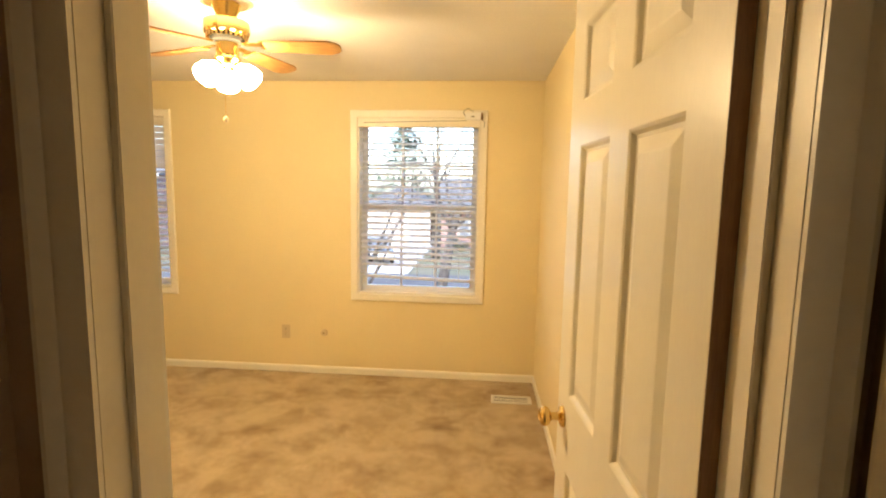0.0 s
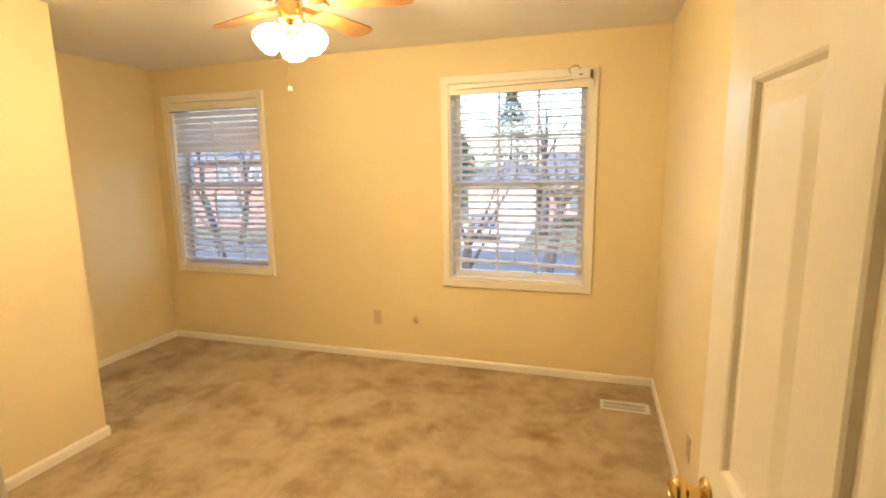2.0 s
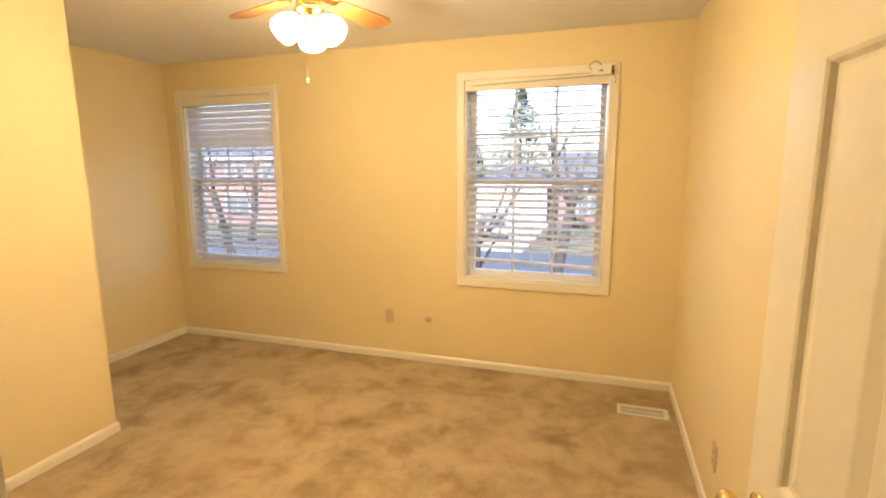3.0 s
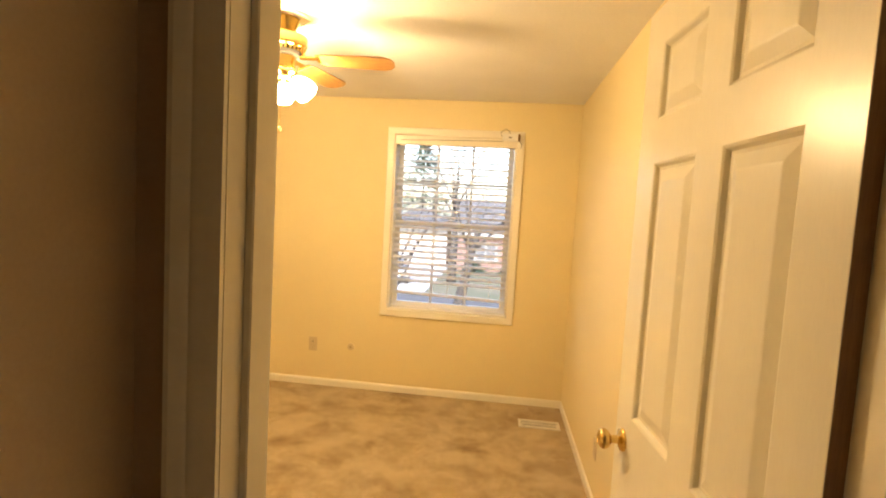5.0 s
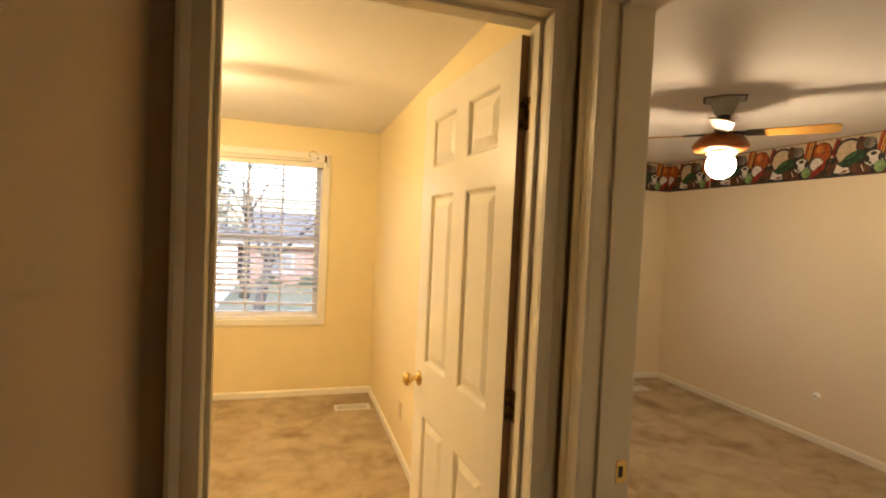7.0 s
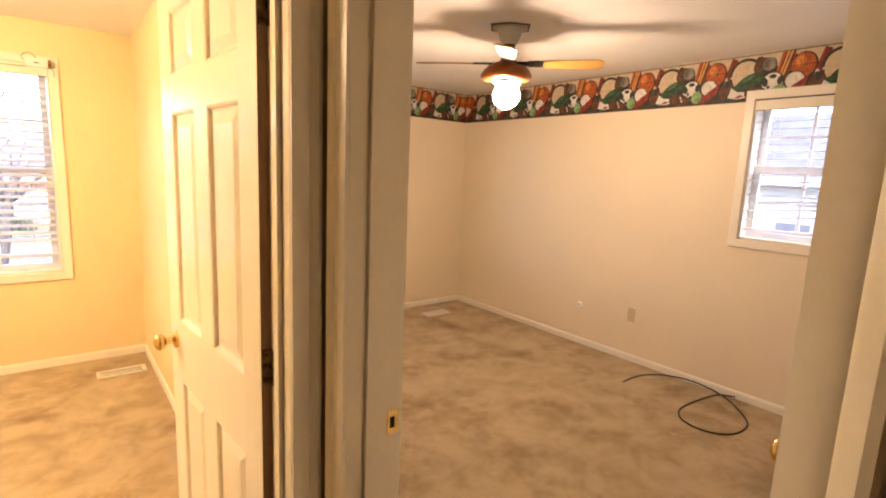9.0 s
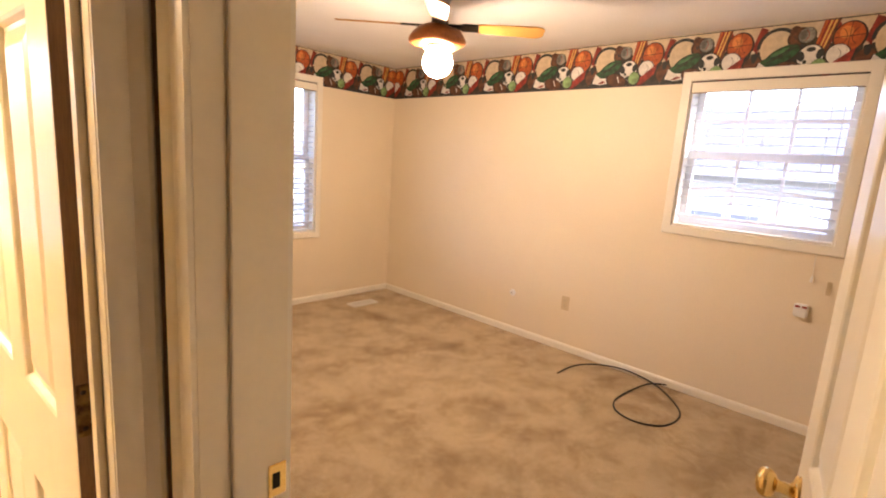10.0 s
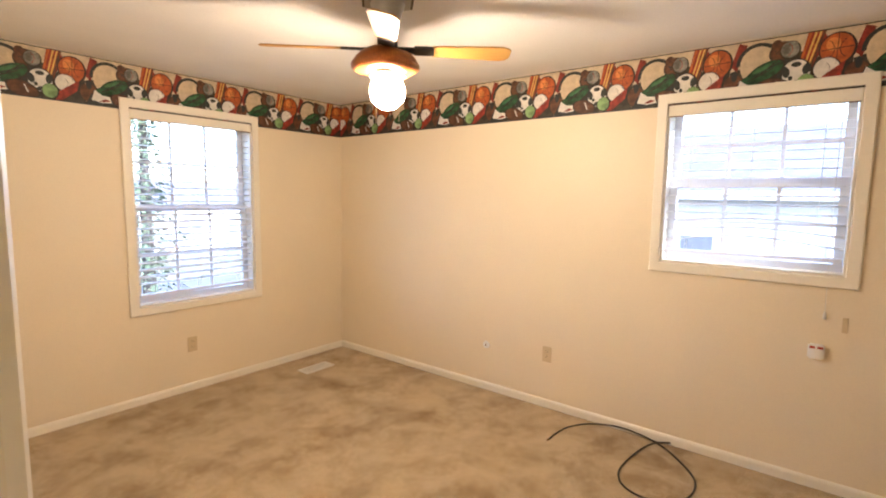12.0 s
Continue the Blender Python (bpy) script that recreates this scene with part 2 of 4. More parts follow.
wall("wall_west", "y", AX0 - 0.17, AX0, AY0 - 0.12, AY1, 0, CEIL, [], M_WALL_A, "yellow cream painted end wall")
wall("wall_closet_front", "y", -2.84, -2.72, AY0, 2.86, 0, CEIL, [], M_WALL_A, "yellow cream painted closet wall with an outer corner")
wall("wall_closet_side", "x", 2.74, 2.86, AX0, -2.84, 0, CEIL, [], M_WALL_A, "yellow cream painted side of the closet")
wall("wall_between_rooms", "y", AX1, BX0, 1.06, AY1, 0, CEIL, [], M_WALL_A, "partition painted yellow cream on one side and beige on the other", M_WALL_B)
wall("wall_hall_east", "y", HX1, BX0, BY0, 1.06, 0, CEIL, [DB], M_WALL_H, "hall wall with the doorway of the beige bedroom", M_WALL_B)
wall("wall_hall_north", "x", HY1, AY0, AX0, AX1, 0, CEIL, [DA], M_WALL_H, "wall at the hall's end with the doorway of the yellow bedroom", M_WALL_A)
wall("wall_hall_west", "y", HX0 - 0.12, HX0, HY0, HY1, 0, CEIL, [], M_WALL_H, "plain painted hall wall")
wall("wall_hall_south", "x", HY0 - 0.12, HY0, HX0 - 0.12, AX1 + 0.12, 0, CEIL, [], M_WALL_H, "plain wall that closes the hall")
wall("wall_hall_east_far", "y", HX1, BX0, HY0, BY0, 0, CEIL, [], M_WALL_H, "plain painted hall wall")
wall("wall_south", "x", BY0 - 0.12, BY0, BX0, BX1, 0, CEIL, [], M_WALL_B, "plain beige painted inner wall")


def baseboard(axis, plane, side, a0, a1):
    prof = [(0, 0), (0.012, 0), (0.012, 0.042), (0.009, 0.052), (0.004, 0.058), (0, 0.060)]
    bm = bmesh.new()
    ends = []
    for a in (a0, a1):
        ends.append([bm.verts.new((a, plane + side * d, z + 0.002) if axis == "x" else (plane + side * d, a, z + 0.002)) for d, z in prof])
    for i in range(len(prof) - 1):
        bm.faces.new((ends[0][i], ends[0][i + 1], ends[1][i + 1], ends[1][i]))
    for e in ends:
        bm.faces.new(e)
    structure("baseboard", bm, M_TRIM, "white painted wooden baseboard along the wall", "baseboard")


for row in (("x", AY1, -1, AX0, AX1), ("y", AX0, 1, 2.86, AY1 - 0.012), ("y", -2.72, 1, AY0, 2.872), ("x", 2.86, 1, AX0 + 0.012, -2.72), ("y", AX1, -1, AY0, AY1 - 0.012),
            ("x", AY0, 1, -2.708, DA[0] - 0.064), ("x", AY1, -1, BX0, BX1), ("y", BX1, -1, BY0, AY1 - 0.012), ("y", BX0, 1, DB[1] + 0.064, AY1 - 0.012),
            ("x", BY0, 1, BX0, BX1 - 0.012), ("y", HX0, 1, HY0, HY1), ("y", HX1, -1, HY0, DB[0] - 0.064), ("x", HY1, -1, HX0 + 0.012, DA[0] - 0.064)):
    baseboard(*row)


# ---- doorways ----
def doorway(name, axis, d0, d1, opening, stop0, label):
    a0, a1, z0, z1 = opening
    t = 0.004
    base = tagged(new(name), label, "door frame", "", "structure")

    def jamb(x0, x1, za, zb, dd0, dd1, nm):
        r = (x0, dd0, za, x1, dd1, zb) if axis == "x" else (dd0, x0, za, dd1, x1, zb)
        part(nm, boxes(r, bevel=0.0015), M_JAMB, base, "white painted jamb board")
    jamb(a0, a0 + t, z0, z1, d0 - 0.002, d1 + 0.002, "jamb")
    jamb(a1 - t, a1, z0, z1, d0 - 0.002, d1 + 0.002, "jamb")
    jamb(a0 + t, a1 - t, z1 - t, z1, d0 - 0.002, d1 + 0.002, "head_jamb")
    jamb(a0 + t, a0 + t + 0.011, z0, z1 - t, stop0, stop0 + 0.034, "door_stop")
    jamb(a1 - t - 0.011, a1 - t, z0, z1 - t, stop0, stop0 + 0.034, "door_stop")
    jamb(a0 + t + 0.011, a1 - t - 0.011, z1 - t - 0.011, z1 - t, stop0, stop0 + 0.034, "door_stop")
    part("casing", casing_mesh(axis, d0, -1, a0, a1, z0, z1, DOOR_TRIM, False), M_TRIM, base, "white moulded casing", smooth=25)
    part("casing", casing_mesh(axis, d1, 1, a0, a1, z0, z1, DOOR_TRIM, False), M_TRIM, base, "white moulded casing", smooth=25)
    return base


frame_a = doorway("doorframe_1", "x", HY1, AY0, DA, 1.045, "white painted frame of the yellow bedroom's doorway")
frame_b = doorway("doorframe_2", "y", HX1, BX0, DB, 0.44, "white painted frame of the beige bedroom's doorway")
for hinge_z in (0.23, 0.995, 1.825):
    leaf_a = part("jamb_hinge", boxes((DA[1] - 0.0062, 1.083, hinge_z, DA[1] - 0.0038, 1.119, hinge_z + 0.092), bevel=0.0008), M_OLD_BRASS, frame_a, "tarnished brass hinge leaf")
    for sy, sz in ((1.092, 0.014), (1.106, 0.046), (1.092, 0.078)):
        part("screw", lathe([(0.0042, 0.0), (0.0036, -0.0012), (0.0008, -0.0012)], 8, "x"), M_DARK, leaf_a, at=pose(DA[1] - 0.0063, sy, hinge_z + sz))
plate = part("strike_plate", boxes((-0.016, -0.0015, -0.030, 0.016, 0.0015, 0.030), bevel=0.001), M_BRASS, frame_b, "brass strike plate", at=pose(0.518, DB[1] - 0.0052, 0.935))
part("strike_hole", boxes((-0.009, -0.0022, -0.014, 0.004, -0.0012, 0.014)), M_DARK, plate)


# ---- six-panel doors ----
def panel_rings(bm, x0, x1, z0, z1, y_face, inward):
    """A sunk moulding and a raised field on one face of a door."""
    rings = []
    for inset, depth in ((0.0, 0.0), (0.006, 0.003), (0.012, 0.0115), (0.020, 0.0125), (0.048, 0.004), (0.052, 0.0035)):
        y = y_face + inward * depth
        rings.append([bm.verts.new(p) for p in ((x0 + inset, y, z0 + inset), (x1 - inset, y, z0 + inset), (x1 - inset, y, z1 - inset), (x0 + inset, y, z1 - inset))])
    for p, q in zip(rings, rings[1:]):
        for i in range(4):
            bm.faces.new((p[i], p[(i + 1) % 4], q[(i + 1) % 4], q[i]))
    bm.faces.new(rings[-1])


def knob_bm(y0, way):
    prof = [(0.032, 0.0), (0.032, 0.004), (0.029, 0.008), (0.017, 0.011), (0.012, 0.016), (0.011, 0.030), (0.013, 0.036), (0.022, 0.040), (0.0275, 0.048),
            (0.0285, 0.055), (0.0265, 0.062), (0.021, 0.067), (0.012, 0.070), (0.011, 0.0685), (0.0001, 0.0685)]
    return lathe([(r, y0 + way * h) for r, h in prof], 28, "y")


DOOR_W, DOOR_H, DOOR_T, STILE = 0.79, 2.09, 0.035, 0.112
ROWS_Z = [(0.255, 0.765), (0.985, 1.678), (1.79, 1.985)]


def six_panel_door(name, at, label, bare_edge=False):
    base = thing(name, at, label, "door", "six-panel doors", "structure")
    mid = DOOR_W / 2
    cols = [(STILE, mid - 0.055), (mid + 0.055, DOOR_W - STILE)]
    z0 = 0.012
    leaf = wall_like_leaf(cols, z0)
    part("leaf", leaf, M_DOOR, base)
    for xa, xb in cols:
        for za, zb in ROWS_Z:
            bm = bmesh.new()
            panel_rings(bm, xa, xb, za, zb, 0.0, 1)
            panel_rings(bm, xa, xb, za, zb, DOOR_T, -1)
            part("panel", bm, M_DOOR, base)
    if bare_edge:
        part("hinge_edge", boxes((-0.0012, 0.001, 0.013, 0.0004, DOOR_T - 0.001, DOOR_H - 0.001)), M_EDGE, base, "bare brown wooden edge")
    for y0, way in ((0.0, -1), (DOOR_T, 1)):
        part("knob", knob_bm(y0, way), M_BRASS, base, "polished brass knob", smooth=40, at=pose(DOOR_W - 0.062, 0, 0.905))
    part("latch_plate", boxes((DOOR_W - 0.001, 0.006, 0.875, DOOR_W + 0.0015, 0.029, 0.935), bevel=0.0008), M_BRASS, base, "brass latch plate")
    for z in (0.23, 0.995, 1.825):
        hinge = part("hinge", boxes((-0.0028, 0.002, z, 0.0, 0.032, z + 0.092), bevel=0.0008), M_OLD_BRASS, base, "tarnished brass hinge leaf")
        part("knuckle", lathe([(0.0055, z), (0.0062, z + 0.002), (0.0062, z + 0.090), (0.0055, z + 0.092), (0.003, z + 0.097)], 10), M_OLD_BRASS, hinge, at=pose(-0.003, -0.004, 0))
        for k, (sy, sz) in enumerate(((0.022, 0.014), (0.011, 0.046), (0.022, 0.078))):
            part("screw", lathe([(0.0042, 0.0), (0.0036, -0.0012), (0.0008, -0.0012)], 8, "x"), M_DARK, hinge, at=pose(-0.0029, sy, z + sz))
    return base


def wall_like_leaf(cols, z0):
    """The leaf's stiles and rails: both faces, its outer edges, with an opening for every panel."""
    bm = bmesh.new()
    xs = sorted({0.0, DOOR_W, *[c for col in cols for c in col]})
    zs = sorted({z0, DOOR_H, *[z for row in ROWS_Z for z in row]})
    hole = lambda x, z: any(a < x < b for a, b in cols) and any(a < z < b for a, b in ROWS_Z)
    for i in range(len(xs) - 1):
        for j in range(len(zs) - 1):
            if hole((xs[i] + xs[i + 1]) / 2, (zs[j] + zs[j + 1]) / 2):
                continue
            for y in (0.0, DOOR_T):
                bm.faces.new([bm.verts.new(p) for p in ((xs[i], y, zs[j]), (xs[i + 1], y, zs[j]), (xs[i + 1], y, zs[j + 1]), (xs[i], y, zs[j + 1]))])
    for x in (0.0, DOOR_W):
        bm.faces.new([bm.verts.new(p) for p in ((x, 0, z0), (x, DOOR_T, z0), (x, DOOR_T, DOOR_H), (x, 0, DOOR_H))])
    for z in (z0, DOOR_H):
        bm.faces.new([bm.verts.new(p) for p in ((0, 0, z), (DOOR_W, 0, z), (DOOR_W, DOOR_T, z), (0, DOOR_T, z))])
    bmesh.ops.remove_doubles(bm, verts=list(bm.verts), dist=0.0001)
    return bm


six_panel_door("door_1", pose(0.319, AY0 + 0.008, 0, 0, 0, 94.5), "white six-panel door standing open against the wall, brass knob", True)
six_panel_door("door_2", pose(BX0 + 0.008, DB[0] + 0.004, 0, 0, 0, 10.2), "white six-panel door standing open into the beige bedroom, brass knob")


# ---- windows and blinds ----
def window(name, axis, plane, way, opening, label, rows=2, cols=3):
    """A double-hung window in its opening; way: +1 if outdoors lies towards plus."""
    a0, a1, z0, z1 = opening
    base = tagged(new(name), label, "window", "", "structure")

    def b(p0, p1, q0, q1, dd0, dd1, bevel=0.002):
        lo, hi = sorted((plane + way * dd0, plane + way * dd1))
        return boxes((p0, lo, q0, p1, hi, q1) if axis == "x" else (lo, p0, q0, hi, p1, q1), bevel=bevel)
    part("casing", casing_mesh(axis, plane, -way, a0, a1, z0, z1, WINDOW_TRIM, True), M_TRIM, base, "white painted casing", smooth=25)
    for p in ((a0 + 0.001, a0 + 0.012, z0, z1), (a1 - 0.012, a1 - 0.001, z0, z1), (a0 + 0.012, a1 - 0.012, z1 - 0.012, z1 - 0.001), (a0 + 0.012, a1 - 0.012, z0 + 0.001, z0 + 0.014)):
        part("window_liner", b(*p, 0.0, 0.168), M_TRIM, base)
    zm = (z0 + z1) / 2 + 0.01
    f = 0.042
    for nm, q0, q1, e0 in (("lower_sash", z0 + 0.014, zm + 0.018, 0.085), ("upper_sash", zm - 0.018, z1 - 0.012, 0.125)):
        x0, x1 = a0 + 0.014, a1 - 0.014
        sash = part(nm, b(x0, x1, q0, q0 + f, e0, e0 + 0.035), M_VINYL, base, "white vinyl sash")
        part("rail", b(x0, x1, q1 - f, q1, e0, e0 + 0.035), M_VINYL, sash)
        part("stile", b(x0, x0 + f, q0 + f, q1 - f, e0, e0 + 0.035), M_VINYL, sash)
        part("stile", b(x1 - f, x1, q0 + f, q1 - f, e0, e0 + 0.035), M_VINYL, sash)
        for i in range(1, cols):
            x = x0 + f + (x1 - x0 - 2 * f) * i / cols
            part("muntin", b(x - 0.009, x + 0.009, q0 + f, q1 - f, e0 + 0.012, e0 + 0.024, 0.001), M_VINYL, sash)
        for j in range(1, rows):
            z = q0 + f + (q1 - q0 - 2 * f) * j / rows
            part("muntin", b(x0 + f, x1 - f, z - 0.009, z + 0.009, e0 + 0.011, e0 + 0.023, 0.001), M_VINYL, sash)
        pane = part("pane", b(x0 + f, x1 - f, q0 + f, q1 - f, e0 + 0.027, e0 + 0.030, 0), M_GLASS, sash)
        pane.visible_shadow = False
    part("sash_lock", b((a0 + a1) / 2 - 0.03, (a0 + a1) / 2 + 0.03, zm + 0.018, zm + 0.03, 0.09, 0.115), M_VINYL, base)
    return base


window("window_1", "x", AY1, 1, W_A, "white double-hung window with a grille behind a half-shut blind")
window("window_2", "x", AY1, 1, W_B, "white double-hung window with a grille behind an open blind")
window("window_3", "x", AY1, 1, W_C, "white double-hung window with a grille behind an open blind")
window("window_4", "y", BX1, 1, W_D, "small white double-hung window with a grille behind a damaged blind")


def slat_mesh(w):
    """A slightly crowned slat, 50 mm deep."""
    bm = bmesh.new()
    prof = [(-0.025, -0.001), (-0.012, 0.0012), (0.0, 0.002), (0.012, 0.0012), (0.025, -0.001), (0.025, -0.0035), (0.0, -0.0006), (-0.025, -0.0035)]
    rings = [[bm.verts.new((x, y, z)) for y, z in prof] for x in (-w / 2, w / 2)]
    n = len(prof)
    for i in range(n):
        bm.faces.new((rings[0][i], rings[0][(i + 1) % n], rings[1][(i + 1) % n], rings[1][i]))
    for r in rings:
        bm.faces.new(r)
    return mesh_of("slat", bm, M_SLAT, 30)


def sag_mesh(w, rise):
    bm = bmesh.new()
    rows = []
    for i in range(17):
        s = i / 16
        z = rise * math.sin(math.pi * s) ** 1.4
        rows.append([bm.verts.new(((s - 0.5) * w, y, z + 0.3 * y * math.sin(math.pi * s) + d)) for y, d in ((-0.025, 0), (0, 0.002), (0.025, 0), (0.025, -0.003), (-0.025, -0.003))])
    for a, b in zip(rows, rows[1:]):
        for k in range(5):
            bm.faces.new((a[k], a[(k + 1) % 5], b[(k + 1) % 5], b[k]))
    bm.faces.new(rows[0]), bm.faces.new(rows[-1])
    return mesh_of("slat", bm, M_SLAT, True)


def blind(at, w, drop, label, tilt, rail_tilt=0.0, sag=0, cord=None):
    """A horizontal blind hung from its head rail at the origin; x along it, y into the room."""
    base = thing("window_blind", at, label, "blind", "window blinds")
    part("head_rail", boxes((-w / 2, -0.024, -0.045, w / 2, 0.024, 0.0), bevel=0.003), M_SLAT, base, "white head rail")
    valance = part("valance", boxes((-w / 2 - 0.008, 0.027, -0.058, w / 2 + 0.008, 0.034, 0.004), bevel=0.002), M_TRIM, base, "white valance board")
    # Thin dark strip stands in for the shadow gap below the valance.
    part("shadow_line", boxes((-w / 2 - 0.006, 0.0275, -0.064, w / 2 + 0.006, 0.0325, -0.0585)), M_OLD_BRASS, valance, "dark brown strip painted in for the valance's shadow line")
    me = slat_mesh(w - 0.012)
    pitch, n = 0.049, int((drop - 0.10) / 0.049)
    for i in range(n):
        z = -0.085 - i * pitch
        k = i - (n - sag)
        if k >= 0 and sag:
            part("slat", sag_mesh(w - 0.012, 0.02 + 0.012 * k), M_SLAT, base, "bowed slat" if k == sag - 1 else "", at=pose(0, 0, z - 0.012 * k, tilt(i / n), 0, 0))
        else:
            part("slat", me, M_SLAT, base, at=pose(0.0015 * math.sin(i * 2.3), 0, z, tilt(i / n) + 2 * math.sin(i * 1.7), rail_tilt * max(0, i / n - 0.75) * 3, 0))
    part("bottom_rail", boxes((-w / 2 + 0.006, -0.026, -0.010, w / 2 - 0.006, 0.026, 0.010), bevel=0.003), M_SLAT, base, "white bottom rail", at=pose(0, 0, -drop, 0, rail_tilt, 0))
    for x in (-w * 0.36, 0.0, w * 0.36):
        for y in (-0.026, 0.026):
            part("ladder_cord", tube([(x, y, -0.05), (x, y, -drop)], 0.0011, 5), M_CORD, base)
    if cord:
        part("lift_cord", tube([(-w / 2 + 0.06, 0.034, -0.04), (-w / 2 + 0.062, 0.040, -cord * 0.5), (-w / 2 + 0.055, 0.040, -cord)], 0.0016, 6), M_CORD, base)
        part("tassel", lathe([(0.003, 0.0), (0.006, -0.01), (0.009, -0.035), (0.008, -0.04)], 10), M_WHITE, base, at=pose(-w / 2 + 0.055, 0.040, -cord))
    return base


def in_window(opening, axis):
    a0, a1, z0, z1 = opening
    mid, w = (a0 + a1) / 2, a1 - a0 - 0.028
    return (pose(mid, AY1 + 0.028, z1 - 0.014, 0, 0, 180) if axis == "x" else pose(BX1 + 0.028, mid, z1 - 0.014, 0, 0, 90)), w


at, w = in_window(W_A, "x")
blind(at, w, 1.34, "white slatted blind, shut at the top and open below", lambda s: -74 if s < 0.27 else -20)
at, w = in_window(W_B, "x")
blind(at, w, 1.27, "white slatted blind, open, its bottom rail hanging askew", lambda s: -18, rail_tilt=-1.6)
at, w = in_window(W_C, "x")
blind(at, w, 1.30, "white slatted blind, open, pulled nearly all the way down", lambda s: -9, rail_tilt=1.0)
at, w = in_window(W_D, "y")
blind(at, w, 0.86, "white slatted blind with sagging lower slats and a lift cord", lambda s: -7, sag=3, rail_tilt=0.6, cord=1.12)


# ---- ceiling fans ----
M_OAK = material("honey_oak", (0.37, 0.19, 0.06), 0.34, var=0.25, scale=5, fine=40, bump=0.05, stretch=(2, 14, 14), second=(0.24, 0.11, 0.03))
M_BAT = material("yellow_ash_wood", (0.40, 0.235, 0.05), 0.5, var=0.15, scale=5, fine=40, bump=0.04, stretch=(2, 14, 14), second=(0.42, 0.20, 0.04))
M_LEATHER = material("brown_glazed_leather", (0.36, 0.13, 0.035), 0.3, var=0.25, scale=9, fine=80, bump=0.15, second=(0.26, 0.08, 0.02))
M_STEEL = material("dull_grey_enamel", (0.42, 0.42, 0.40), 0.45, 0.3, var=0.1, scale=10, bump=0.03)
M_SHADE_A = material("lit_frosted_glass", (0.95, 0.9, 0.8), 0.4, var=0.02, bump=0, emit=WARM_A, emit_color=(1.0, 0.735, 0.39))
M_SHADE_B = material("lit_opal_glass", (0.95, 0.92, 0.86), 0.3, var=0.02, bump=0, emit=WARM_B, emit_color=(1.0, 0.76, 0.48))


def blade_bm(r0, r1, w0, w1, clip=0.035, thick=0.007):
    """A flat paddle along x that widens towards its clipped, rounded tip."""
    bm = bmesh.new()
    out = [(r0, -w0 / 2), (r0 + 0.03, -w0 / 2 - 0.004)]
    out += [(r1 - clip * 1.6, -w1 / 2), (r1 - clip * 0.5, -w1 / 2 + clip * 0.45), (r1, -w1 / 2 + clip * 1.2)]
    out += [(x, -y) for x, y in reversed(out)]
    top = [bm.verts.new((x, y, thick / 2)) for x, y in out]
    low = [bm.verts.new((x, y, -thick / 2)) for x, y in out]
    n = len(out)
    bm.faces.new(top), bm.faces.new(list(reversed(low)))
    for i in range(n):
        bm.faces.new((low[i], low[(i + 1) % n], top[(i + 1) % n], top[i]))
    bmesh.ops.recalc_face_normals(bm, faces=list(bm.faces))
    bmesh.ops.bevel(bm, geom=[e for e in bm.edges if abs(e.verts[0].co.z - e.verts[1].co.z) < 1e-5], offset=0.002, segments=2, affect="EDGES")
    return bm


def chain(points, parent, mat=M_BRASS):
    part("pull_chain", tube(points, 0.0014, 6), mat, parent, "fine bead pull chain")


fan_a = thing("ceiling_fan", pose(-1.227, 2.752, CEIL), "polished brass ceiling fan with four oak blades and lit tulip shades", "ceiling fan")
part("ceiling_medallion", lathe([(0.118, 0.0), (0.118, -0.006), (0.108, -0.012), (0.094, -0.012), (0.09, -0.008), (0.06, -0.008)], 40), M_TRIM, fan_a, "round white ceiling plate", smooth=30)
part("canopy", lathe([(0.062, -0.008), (0.066, -0.014), (0.064, -0.022), (0.052, -0.05), (0.044, -0.078), (0.044, -0.085)], 32), M_BRASS, fan_a, "fluted brass canopy", smooth=30)
bm = lathe([(0.05, -0.083), (0.088, -0.086), (0.098, -0.094), (0.100, -0.10), (0.100, -0.138), (0.096, -0.144), (0.086, -0.150)], 80)
for v in bm.verts:
    swell = 0.93 + 0.12 * abs(math.cos(3 * math.atan2(v.co.y, v.co.x))) ** 0.6
    v.co.x, v.co.y = v.co.x * swell, v.co.y * swell
part("motor_housing", bm, M_BRASS, fan_a, "polished brass scalloped motor housing", smooth=30)
bm = bmesh.new()
for i in range(28):
    a = 2 * math.pi * i / 28
    m = Matrix.Rotation(a, 4, "Z") @ Matrix.Translation((0.084, 0, -0.157))
    bmesh.ops.create_cube(bm, size=1.0, matrix=m @ Matrix.Diagonal((0.016, 0.011, 0.018, 1)))
part("vent_ring", bm, M_BRASS, fan_a, "pierced brass ring")
part("motor_core", lathe([(0.075, -0.145), (0.078, -0.165), (0.07, -0.178), (0.05, -0.182)], 32), M_DARK, fan_a, "dark motor core", smooth=30)
part("switch_housing", lathe([(0.045, -0.18), (0.050, -0.186), (0.050, -0.24), (0.058, -0.25), (0.060, -0.26), (0.052, -0.277), (0.03, -0.287)], 32), M_BRASS, fan_a, "brass switch housing", smooth=30)
blade_me = mesh_of("blade", blade_bm(0.17, 0.525, 0.095, 0.130), M_OAK, 30)
arm = bmesh.new()
box(arm, 0.07, -0.016, -0.004, 0.17, 0.016, 0.002)
box(arm, 0.15, -0.038, -0.004, 0.225, 0.038, 0.0)
bmesh.ops.bevel(arm, geom=list(arm.edges), offset=0.0016, segments=2, affect="EDGES")
arm_me = mesh_of("blade_iron", arm, M_BRASS)
